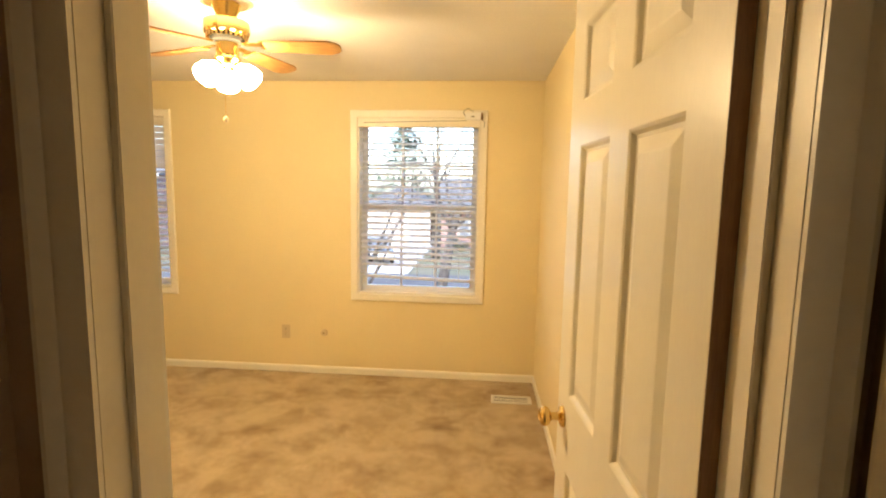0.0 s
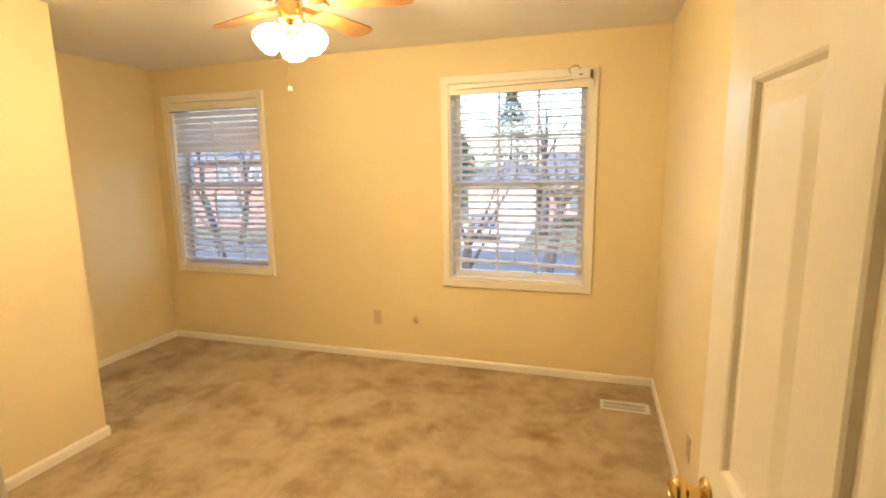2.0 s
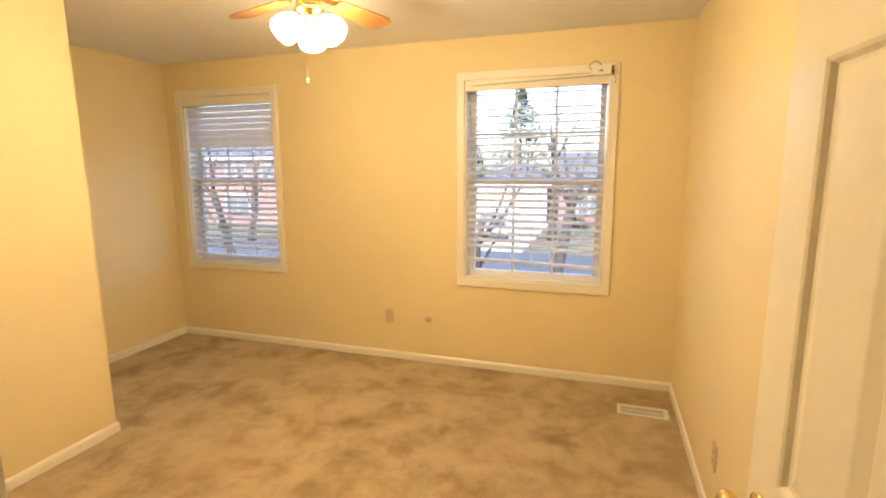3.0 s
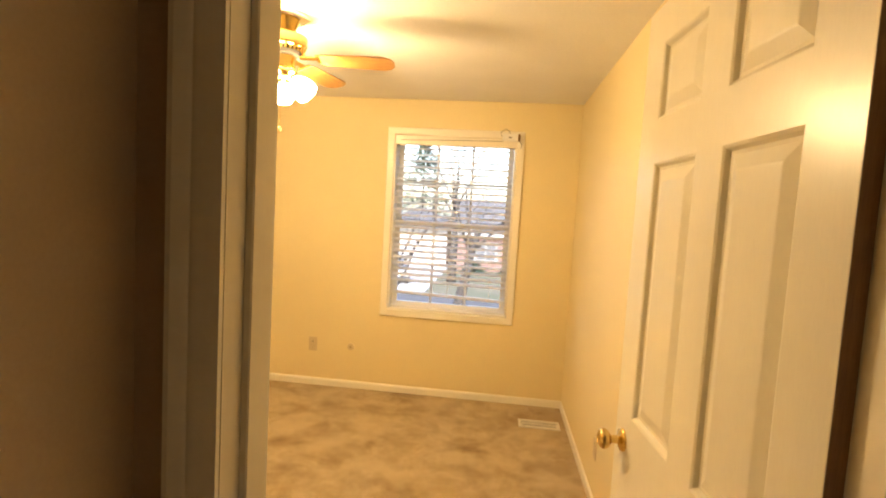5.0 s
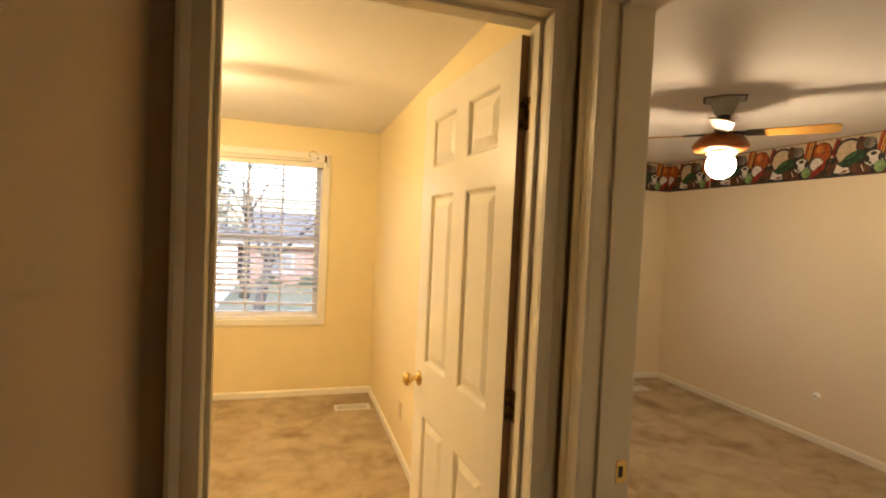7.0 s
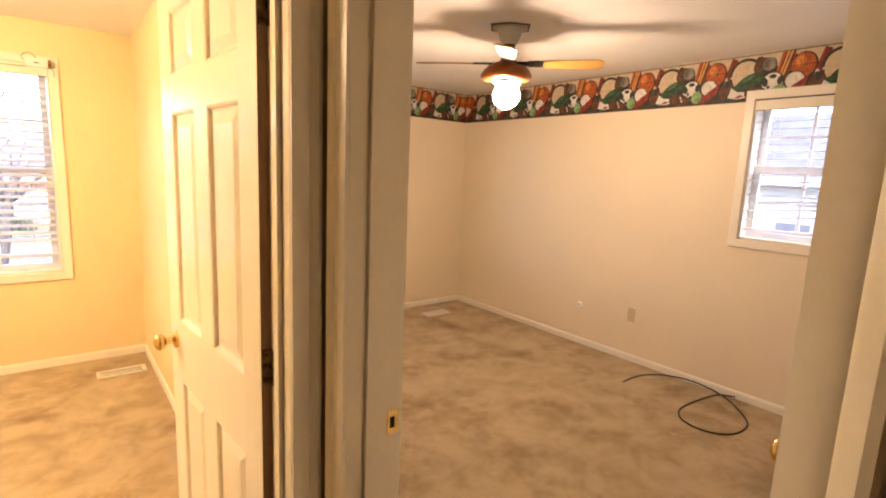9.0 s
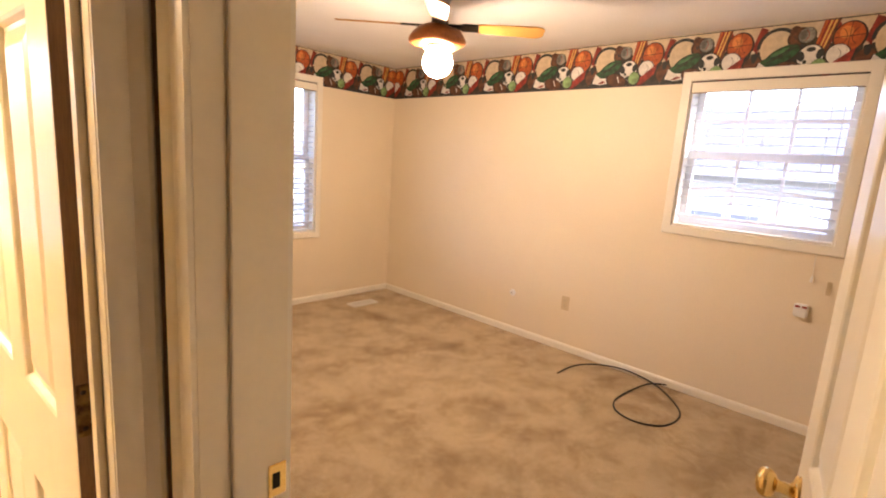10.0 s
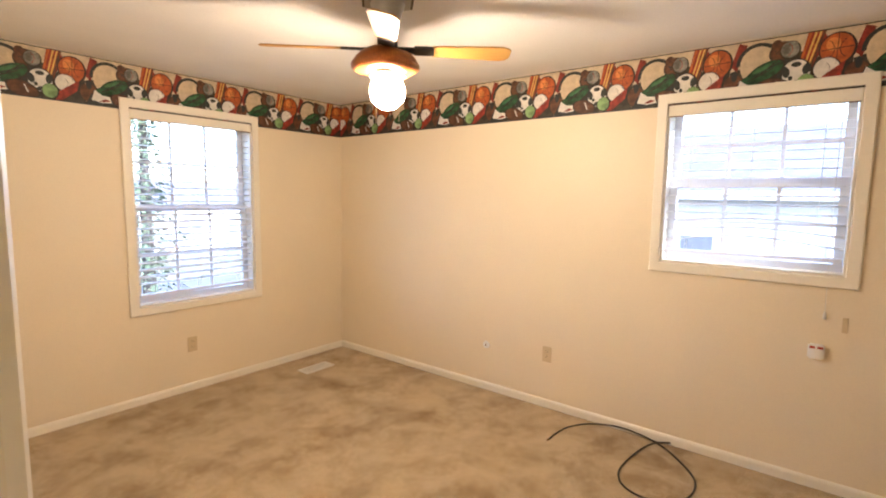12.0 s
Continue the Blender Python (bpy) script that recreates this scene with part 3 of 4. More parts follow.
for turn in (7, 79, 161, 231):
    rot = pose(0, 0, 0, 0, 0, turn)
    part("blade", blade_me, M_OAK, fan_a, at=rot @ pose(0, 0, -0.192, -11, 0, 0))
    part("blade_iron", arm_me, M_BRASS, fan_a, "brass blade iron", at=rot @ pose(0, 0, -0.186, -11, 0, 0))
shade_prof = [(0.020, 0.0), (0.027, -0.006), (0.038, -0.022), (0.054, -0.045), (0.062, -0.068), (0.064, -0.085), (0.064, -0.108), (0.060, -0.116), (0.030, -0.100), (0.004, -0.098)]
shade_me = mesh_of("shade", lathe(shade_prof, 28), M_SHADE_A, 40)
holder_me = mesh_of("shade_holder", lathe([(0.012, 0.03), (0.016, 0.012), (0.024, 0.004), (0.027, -0.004), (0.026, -0.012)], 20), M_BRASS, 40)
for k in range(3):
    m = pose(0, 0, 0, 0, 0, -2 + 120 * k) @ pose(0.050, 0, -0.290, 0, -46, 0) @ Matrix.Scale(0.86, 4)
    part("shade", shade_me, M_SHADE_A, fan_a, "lit frosted glass tulip shade", at=m)
    part("shade_holder", holder_me, M_BRASS, fan_a, at=m)
chain([(0.0, -0.03, -0.28), (0.0, -0.034, -0.40), (0.0, -0.034, -0.52)], fan_a)
part("chain_end", lathe([(0.003, 0.0), (0.008, -0.006), (0.009, -0.018), (0.006, -0.026)], 12), M_CREAM, fan_a, "small wooden pull", at=pose(0, -0.034, -0.52), smooth=True)

fan_b = thing("ceiling_fan", pose(2.14, 2.21, CEIL), "sports-themed ceiling fan with bat blades, mitt-shaped housing and lit globe", "ceiling fan")


def prism(out, z0, z1, bm=None):
    bm = bm or bmesh.new()
    a = [bm.verts.new((x, y, z0)) for x, y in out]
    b = [bm.verts.new((x, y, z1)) for x, y in out]
    bm.faces.new(a), bm.faces.new(list(reversed(b)))
    for i in range(len(out)):
        bm.faces.new((a[i], a[(i + 1) % len(out)], b[(i + 1) % len(out)], b[i]))
    return bm


home = [(0.115, 0.0), (0.06, 0.115), (-0.08, 0.115), (-0.115, 0.0), (-0.08, -0.115), (0.06, -0.115)]
turned = [(x * math.cos(0.8) - y * math.sin(0.8), x * math.sin(0.8) + y * math.cos(0.8)) for x, y in home]
part("canopy_plate", prism(turned, -0.006, -0.001), M_BLACK, fan_b, "dark-edged six-sided ceiling plate")
part("canopy_inlay", prism([(x * 0.9, y * 0.9) for x, y in turned], -0.011, -0.0062), M_STEEL, fan_b, "grey plate")
part("canopy", lathe([(0.078, -0.011), (0.076, -0.02), (0.066, -0.050), (0.052, -0.085), (0.042, -0.10)], 32), M_STEEL, fan_b, "dull grey metal canopy", smooth=40)
part("down_rod", lathe([(0.036, -0.098), (0.036, -0.15), (0.046, -0.156), (0.046, -0.20), (0.056, -0.206), (0.056, -0.222)], 24), M_BLACK, fan_b, "black neck", smooth=30)
bm = bmesh.new()
prof = [(0.046, -0.213), (0.086, -0.216), (0.108, -0.228), (0.126, -0.250), (0.138, -0.270), (0.144, -0.284), (0.141, -0.298), (0.120, -0.312), (0.086, -0.316), (0.046, -0.314)]
rings = []
for r, z in prof:
    ring = []
    for i in range(60):
        a = 2 * math.pi * i / 60
        lobe = 1.0 + (0.20 * max(0.0, math.cos(a - radians(165))) ** 5 * (r > 0.08) + 0.035 * abs(math.sin(2.5 * a)) * (r > 0.08))
        ring.append(bm.verts.new((r * lobe * math.cos(a), r * lobe * math.sin(a), z - 0.006 * math.sin(3 * a) * (r > 0.08))))
    rings.append(ring)
for p, q in zip(rings, rings[1:]):
    for i in range(60):
        bm.faces.new((p[i], p[(i + 1) % 60], q[(i + 1) % 60], q[i]))
bm.faces.new(rings[0]), bm.faces.new(rings[-1])
part("mitt_housing", bm, M_LEATHER, fan_b, "brown lobed leather-look housing", smooth=50)
part("lamp_ring", lathe([(0.078, -0.314), (0.086, -0.318), (0.082, -0.326), (0.045, -0.328)], 32), M_CREAM, fan_b, "pale lamp ring", smooth=30)
part("globe", lathe([(0.040, -0.322), (0.048, -0.332), (0.062, -0.344)] + [(0.081 * math.cos(radians(a)), -0.394 + 0.081 * math.sin(radians(a))) for a in (32, 15, 0, -15, -30, -45, -60, -75, -88)], 32), M_SHADE_B, fan_b, "lit white opal globe", smooth=True)
bat_me = mesh_of("blade", blade_bm(0.205, 0.565, 0.085, 0.122, clip=0.026), M_BAT, 30)
grip = bmesh.new()
box(grip, 0.045, -0.022, -0.006, 0.16, 0.022, 0.006)
box(grip, 0.12, -0.036, -0.0055, 0.215, 0.036, 0.0055)
bmesh.ops.bevel(grip, geom=list(grip.edges), offset=0.003, segments=2, affect="EDGES")
grip_me = mesh_of("blade_grip", grip, M_BLACK)
for k in range(4):
    rot = pose(0, 0, 0, 0, 0, 43 + 90 * k)
    hang = pose(0, 0, -0.208, -13, 3.5 if k == 2 else 0.0, 0)
    part("blade", bat_me, M_BAT, fan_b, at=rot @ hang)
    part("blade_grip", grip_me, M_BLACK, fan_b, "black blade grip", at=rot @ hang)
for side in (0.036, -0.036):
    cx, cy = side - 0.056, -side - 0.056
    chain([(cx, cy, -0.312), (cx, cy, -0.42), (cx, cy, -0.54)], fan_b, M_CREAM)

# ---- floor vents ----
def floor_vent(at, label):
    base = thing("floor_vent", at, label, "floor vent", "floor vents")
    w, d = 0.30, 0.135
    part("backing", boxes((-w / 2 + 0.02, -d / 2 + 0.02, 0.0, w / 2 - 0.02, d / 2 - 0.02, 0.002)), M_DARK, base, "dark duct")
    for nm, r in (("rim", (-w / 2, -d / 2, 0, w / 2, -d / 2 + 0.022, 0.008)), ("rim", (-w / 2, d / 2 - 0.022, 0, w / 2, d / 2, 0.008)),
                  ("rim", (-w / 2, -d / 2 + 0.022, 0, -w / 2 + 0.024, d / 2 - 0.022, 0.008)), ("rim", (w / 2 - 0.024, -d / 2 + 0.022, 0, w / 2, d / 2 - 0.022, 0.008))):
        part(nm, boxes(r, bevel=0.002), M_VENT, base)
    me = mesh_of("slat", boxes((-0.0025, -d / 2 + 0.022, 0.001, 0.0025, d / 2 - 0.022, 0.0065)), M_VENT)
    for i in range(20):
        part("slat", me, M_VENT, base, at=pose(-w / 2 + 0.030 + i * 0.0126, 0, 0, 0, 25, 0))
    part("centre_bar", boxes((-w / 2 + 0.024, -0.003, 0.002, w / 2 - 0.024, 0.003, 0.0072)), M_VENT, base)


floor_vent(pose(0.228, 4.018, 0.0), "white enamelled metal floor vent set in the tan carpet")
floor_vent(pose(3.115, 4.055, 0.0), "white enamelled metal floor vent set in the carpet corner")


# ---- outlets and jacks ----
def outlet(at, label):
    base = thing("wall_outlet", at, label, "outlet", "wall outlets")
    part("cover_plate", boxes((-0.036, -0.0055, -0.058, 0.036, 0.0, 0.058), bevel=0.0025), M_CREAM, base)
    for z in (-0.021, 0.021):
        r = part("receptacle", boxes((-0.017, -0.0075, z - 0.014, 0.017, -0.005, z + 0.014), bevel=0.004), M_CREAM, base)
        for x in (-0.006, 0.006):
            part("slot", boxes((x - 0.0012, -0.0079, z - 0.002, x + 0.0012, -0.0072, z + 0.007)), M_DARK, r)
    part("screw", lathe([(0.003, -0.0055), (0.0028, -0.0066), (0.0005, -0.0068)], 8, "y"), M_BRASS, base)


def jack(at, label, mat):
    base = thing("wall_jack", at, label, "wall jack", "wall jacks")
    part("cover_plate", lathe([(0.030, 0.0), (0.030, -0.004), (0.026, -0.012), (0.012, -0.014)], 24, "y"), mat, base, smooth=30)
    part("socket", lathe([(0.006, -0.013), (0.006, -0.019), (0.003, -0.020)], 12, "y"), M_OLD_BRASS, base, "small metal socket")


outlet(pose(-1.65, AY1, 0.35), "cream plastic duplex outlet on the yellow wall")
outlet(pose(2.20, AY1, 0.366), "cream plastic duplex outlet on the beige wall below the window")
outlet(pose(BX1, 2.116, 0.40, 0, 0, 90).copy() @ pose(0, 0, 0, 0, 0, -180), "cream plastic duplex outlet on the beige wall near the cable")
outlet(pose(AX1, 3.075, 0.31, 0, 0, -90), "cream plastic duplex outlet on the yellow side wall")
jack(pose(-1.32, AY1, 0.352), "round cream wall jack on the yellow wall", M_CREAM)
jack(pose(BX1, 2.64, 0.367, 0, 0, -90), "round white wall jack on the beige wall", M_WHITE)

# ---- black cable on the carpet ----
LOOP = [(3.25, 1.87, 0.006), (3.34, 1.855, 0.02), (3.45, 1.82, 0.03), (3.58, 1.73, 0.03), (3.655, 1.58, 0.03), (3.655, 1.42, 0.022), (3.60, 1.27, 0.012), (3.46, 1.12, 0.006), (3.33, 1.04, 0.006), (3.18, 1.03, 0.006),
        (3.06, 1.08, 0.006), (3.00, 1.20, 0.006), (3.04, 1.33, 0.006), (3.18, 1.40, 0.006), (3.42, 1.385, 0.010), (3.58, 1.33, 0.026), (3.67, 1.25, 0.02)]


def smooth_path(pts, n=6):
    p = [Vector(q) for q in pts]
    out = []
    for i in range(len(p) - 1):
        a, b, c, d = p[max(i - 1, 0)], p[i], p[i + 1], p[min(i + 2, len(p) - 1)]
        for k in range(n):
            t = k / n
            out.append(0.5 * (2 * b + (c - a) * t + (2 * a - 5 * b + 4 * c - d) * t * t + (3 * b - a - 3 * c + d) * t ** 3))
    return out + [p[-1]]


cable = tagged(part("coaxial_cable", tube(smooth_path(LOOP), 0.0056, 8), M_BLACK, None, smooth=True), "loose black coaxial cable looped on the carpet by the wall", "cable")
part("connector", lathe([(0.005, 0.0), (0.006, 0.004), (0.006, 0.014), (0.004, 0.016)], 10, "x"), M_OLD_BRASS, cable, "metal connector", at=pose(3.236, 1.872, 0.0065, 0, 0, -10))

# ---- small box on the wall under the beige room's side window ----
gadget = thing("cord_tensioner", pose(BX1, 0.578, 0.755, 0, 0, -90), "small white plastic cord holder on the beige wall", "cord holder")
part("body", boxes((-0.036, -0.035, -0.045, 0.036, 0.0, 0.035), bevel=0.008), M_WHITE, gadget)
for x in (-0.017, 0.017):
    part("slot", boxes((x - 0.012, -0.036, 0.014, x + 0.012, -0.033, 0.026)), M_RED, gadget, "dark red slot")
sw = thing("wall_plate", pose(BX1, 0.47, 0.905, 0, 0, -90), "narrow beige plate on the beige wall", "wall plate")
part("body", boxes((-0.012, -0.006, -0.04, 0.012, 0.0, 0.04), bevel=0.002), M_CREAM, sw)

# ---- sensor box on the window casing ----
sensor = thing("window_sensor", pose(-0.115, AY1 - 0.017, 2.125), "white sensor box with loose dark wires on the casing", "sensor")
part("body", boxes((-0.06, -0.032, -0.028, 0.06, 0.0, 0.028), bevel=0.004), M_WHITE, sensor)
part("end_cap", boxes((0.061, -0.03, -0.026, 0.078, 0.0, 0.026), bevel=0.002), M_OLD_BRASS, sensor, "brown end bracket")
part("button", boxes((-0.012, -0.0335, -0.006, 0.012, -0.0315, 0.002)), M_OLD_BRASS, sensor)
part("wire", tube(smooth_path([(-0.055, -0.02, 0.0), (-0.075, -0.02, 0.03), (-0.04, -0.02, 0.06), (-0.01, -0.02, 0.045), (0.0, -0.02, 0.028)]), 0.0022, 6), M_BLACK, sensor, "loose dark wire")
part("wire", tube(smooth_path([(-0.05, -0.02, -0.028), (-0.08, -0.015, -0.032), (-0.3, -0.012, -0.036), (-0.86, -0.01, -0.05)]), 0.002, 6), M_BLACK, sensor, "dark wire along the head rail")
part("wire", tube(smooth_path([(0.07, -0.02, -0.02), (0.09, -0.02, -0.05), (0.088, -0.02, -0.08)]), 0.002, 6), M_BLACK, sensor)

# ---- wallpaper border ----
BZ0, BZ1 = 2.088, 2.395
BH = BZ1 - BZ0


def paint(name, c, var=0.08):
    return material(name, c, 0.6, var=var, scale=26, fine=140, bump=0.0, second=tuple(v * (1 - 2.2 * var) for v in c))


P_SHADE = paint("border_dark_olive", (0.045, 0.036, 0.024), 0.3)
P_BG, P_ORANGE, P_BROWN = paint("border_cream", (0.62, 0.50, 0.33)), paint("border_orange", (0.55, 0.115, 0.02), 0.16), paint("border_brown", (0.14, 0.05, 0.022), 0.25)
P_GREEN, P_LIME, P_RED = paint("border_green", (0.018, 0.10, 0.035), 0.3), paint("border_light_green", (0.25, 0.42, 0.16), 0.2), paint("border_red", (0.36, 0.035, 0.018), 0.25)
P_BLACK, P_WHITE, P_GREY, P_YELLOW = paint("border_black", (0.02, 0.025, 0.025)), paint("border_white", (0.76, 0.73, 0.66)), paint("border_grey", (0.30, 0.29, 0.24), 0.3), paint("border_yellow", (0.75, 0.45, 0.10))


def flat(points, layer):
    """A printed patch in the border's own plane: x along the wall, z up."""
    bm = bmesh.new()
    bm.faces.new([bm.verts.new((x, -0.0012 - 0.0004 * layer, z)) for x, z in points])
    return bm


def oval(cx, cz, rx, rz, turn=0.0, a0=0, a1=360, n=20):
    c, s = math.cos(radians(turn)), math.sin(radians(turn))
    pts = []
    for i in range(n + (a1 - a0 < 360)):
        a = radians(a0 + (a1 - a0) * i / n)
        x, z = rx * math.cos(a), rz * math.sin(a)
        pts.append((cx + x * c - z * s, cz + x * s + z * c))
    return pts


def band(cx, cz, r0, r1, a0, a1, n=14, squash=1.0):
    out = [(cx + r1 * math.cos(radians(a0 + (a1 - a0) * i / n)), cz + squash * r1 * math.sin(radians(a0 + (a1 - a0) * i / n))) for i in range(n + 1)]
    return out + [(cx + r0 * math.cos(radians(a0 + (a1 - a0) * i / n)), cz + squash * r0 * math.sin(radians(a0 + (a1 - a0) * i / n))) for i in range(n, -1, -1)]


def clipz(pts):
    return [(x, min(max(z, 0.002), BH - 0.002)) for x, z in pts]


PERIOD = 0.530
MOTIFS = [
    ("shadow_tone", [(0.0, 0.003), (0.529, 0.003), (0.529, 0.15), (0.50, 0.27), (0.44, 0.15), (0.40, 0.17), (0.33, 0.21), (0.24, 0.25), (0.16, 0.13), (0.07, 0.17), (0.0, 0.15)], P_SHADE, 0.5),
    ("bat_brown", [(0.0, 0.18), (0.03, 0.15), (0.075, 0.285), (0.035, 0.30)], P_RED, 1), ("mitt", oval(0.02, 0.075, 0.05, 0.06, 10), P_BROWN, 2),
    ("helmet", oval(0.385, 0.235, 0.035, 0.06, -15), P_RED, 1.5), ("racket_grip", [(0.215, 0.10), (0.24, 0.09), (0.27, 0.19), (0.25, 0.20)], P_BLACK, 2.5),
    ("racket_face", oval(0.13, 0.175, 0.085, 0.10), P_BG, 1), ("racket_rim", band(0.13, 0.185, 0.085, 0.104, 15, 185), P_BLACK, 2),
    ("cap", oval(0.165, 0.135, 0.085, 0.042, 25), P_GREEN, 4), ("cap_brim", oval(0.10, 0.095, 0.055, 0.03, 20), P_GREEN, 4), ("cap_seam", oval(0.165, 0.142, 0.075, 0.004, 25), P_BLACK, 5),
    ("glove", oval(0.235, 0.225, 0.055, 0.05, 20), P_BROWN, 2), ("baseball", oval(0.268, 0.232, 0.040, 0.042), P_GREY, 3), ("baseball_seam", band(0.245, 0.232, 0.032, 0.035, -60, 60), P_RED, 4),
    ("bat_red", [(0.30, 0.10), (0.36, 0.10), (0.415, 0.303), (0.34, 0.303)], P_RED, 2), ("bat_stripe", [(0.325, 0.12), (0.333, 0.12), (0.378, 0.30), (0.368, 0.30)], P_YELLOW, 3),
    ("bat_stripe_pale", [(0.342, 0.12), (0.350, 0.12), (0.398, 0.30), (0.388, 0.30)], P_YELLOW, 3),
    ("soccer_ball", oval(0.30, 0.110, 0.060, 0.066), P_WHITE, 5), ("soccer_patch", oval(0.255, 0.118, 0.018, 0.03, 15), P_BLACK, 6), ("soccer_patch", oval(0.345, 0.125, 0.018, 0.028, -10), P_BLACK, 6),
    ("soccer_patch", oval(0.302, 0.060, 0.02, 0.014), P_BLACK, 6), ("football", oval(0.215, 0.045, 0.075, 0.044, -18), P_BROWN, 6), ("football_lace", [(0.235, 0.03), (0.242, 0.03), (0.225, 0.075), (0.218, 0.075)], P_WHITE, 7),
    ("tennis_ball", oval(0.345, 0.055, 0.038, 0.042), P_LIME, 8), ("red_shoe", [(0.37, 0.005), (0.40, 0.005), (0.485, 0.075), (0.50, 0.145), (0.455, 0.11), (0.39, 0.06)], P_RED, 6),
    ("volleyball", oval(0.425, 0.115, 0.052, 0.052), P_WHITE, 4), ("basketball", oval(0.462, 0.205, 0.068, 0.075), P_ORANGE, 3), ("ball_seam", [(0.460, 0.13), (0.464, 0.13), (0.468, 0.28), (0.464, 0.28)], P_BROWN, 4),
    ("ball_seam", band(0.40, 0.205, 0.050, 0.053, -55, 55), P_BROWN, 4), ("shoe_black", [(0.0, 0.005), (0.10, 0.005), (0.15, 0.04), (0.09, 0.045), (0.03, 0.075)], P_BLACK, 4),
    ("shoe_white", [(0.03, 0.035), (0.09, 0.022), (0.155, 0.03), (0.15, 0.065), (0.09, 0.07), (0.05, 0.10)], P_WHITE, 5), ("shoe_stripe", [(0.07, 0.03), (0.10, 0.028), (0.14, 0.04), (0.11, 0.05)], P_RED, 6),
    ("whistle", oval(0.02, 0.125, 0.015, 0.028), P_BLACK, 3),
]
P_INK, P_GLOW, P_PALE = paint("border_ink", (0.03, 0.02, 0.014), 0.2), paint("border_light_orange", (0.72, 0.24, 0.05), 0.1), paint("border_light_leaf", (0.06, 0.20, 0.07), 0.2)


def scaled(points, k, dx=0.0, dz=0.0):
    """The same printed shape, larger or smaller about its own middle."""
    cx, cz = sum(p[0] for p in points) / len(points), sum(p[1] for p in points) / len(points)
    return [(cx + dx + (x - cx) * k, cz + dz + (z - cz) * k) for x, z in points]


INKED = ("basketball", "soccer_ball", "volleyball", "baseball", "football", "tennis_ball", "cap", "cap_brim", "glove", "shoe_white", "red_shoe")
PRINT = list(MOTIFS)
for nm, pts, mat, layer in MOTIFS:
    if nm in INKED:
        PRINT.append(("outline", scaled(pts, 1.13, 0.002, -0.003), P_INK, layer - 0.4))
PRINT += [("highlight", oval(0.446, 0.228, 0.030, 0.034, 20), P_GLOW, 3.4), ("highlight", oval(0.150, 0.150, 0.05, 0.012, 25), P_PALE, 4.4),
          ("ball_seam", [(0.397, 0.200), (0.397, 0.204), (0.529, 0.212), (0.529, 0.208)], P_INK, 4), ("ball_seam", band(0.525, 0.205, 0.050, 0.053, 125, 235), P_INK, 4),
          ("soccer_patch", oval(0.300, 0.152, 0.022, 0.013), P_BLACK, 6), ("soccer_patch", oval(0.278, 0.085, 0.010, 0.012), P_BLACK, 6), ("cap_seam", oval(0.14, 0.118, 0.075, 0.003, 25), P_INK, 5),
          ("cap_seam", oval(0.185, 0.158, 0.055, 0.003, 40), P_INK, 5), ("volleyball_seam", band(0.405, 0.115, 0.032, 0.035, -60, 60), P_GREY, 5),
          ("bat_shade", [(0.352, 0.12), (0.362, 0.12), (0.415, 0.303), (0.403, 0.303)], P_BROWN, 3), ("bat_shade", [(0.302, 0.12), (0.312, 0.12), (0.357, 0.303), (0.344, 0.303)], P_ORANGE, 3),
          ("helmet", oval(0.21, 0.262, 0.025, 0.028, 10), P_BROWN, 2.2), ("shoe_sole", [(0.035, 0.022), (0.09, 0.010), (0.16, 0.018), (0.155, 0.028), (0.09, 0.022), (0.04, 0.034)], P_BLACK, 6)]
motif_mesh = [(n, mesh_of(n, flat(clipz(p), l), m), min(q[0] for q in p), max(q[0] for q in p), clipz(p), m, l) for n, p, m, l in PRINT]


def border(at, length, phase, blocked, label):
    """Printed border along a wall; blocked: the stretch behind a window's casing, with that casing's top."""
    base = thing("wallpaper_border", at, label, "wallpaper border", "wallpaper borders")
    lo, hi, top = blocked
    bm = bmesh.new()
    for x0, x1, z0, z1 in ((0, lo, 0, BH), (hi, length, 0, BH), (lo, hi, top, BH)):
        box(bm, x0, -0.0008, z0, x1, 0.0, z1)
    part("paper", bm, P_BG, base, "cream printed paper")
    for z0, z1 in ((BH - 0.006, BH),):
        part("edge_line", boxes((0, -0.0048, z0, length, -0.001, z1)), P_BLACK, base, "dark printed edge")
    for x0, x1 in ((0, lo), (hi, length)):
        part("edge_line", boxes((x0, -0.0048, 0, x1, -0.001, 0.006)), P_BLACK, base, "dark printed edge")
    k = -1
    while phase + k * PERIOD < length:
        x = phase + k * PERIOD
        for nm, me, x0, x1, pts, mat, layer in motif_mesh:
            if x + x0 > -0.004 and x + x1 < length + 0.004:
                part(nm, me, None, base, at=pose(x, 0, 0))
            elif x + x1 > 0.008 and x + x0 < length - 0.008:
                cut = [(min(max(x + px, 0.001), length - 0.001), pz) for px, pz in pts]
                part(nm, flat(cut, layer), mat, base)
        k += 1


border(pose(BX0, AY1, BZ0), BX1 - BX0, 0.005, (W_C[0] - 0.058 - BX0, W_C[1] + 0.058 - BX0, W_C[3] + 0.058 - BZ0), "sports-print wallpaper border in red, green and orange")
border(pose(BX1, AY1, BZ0, 0, 0, -90), AY1 - BY0, 0.133, (AY1 - W_D[1] - 0.058, AY1 - W_D[0] + 0.058, W_D[3] + 0.058 - BZ0), "sports-print wallpaper border in red, green and orange")


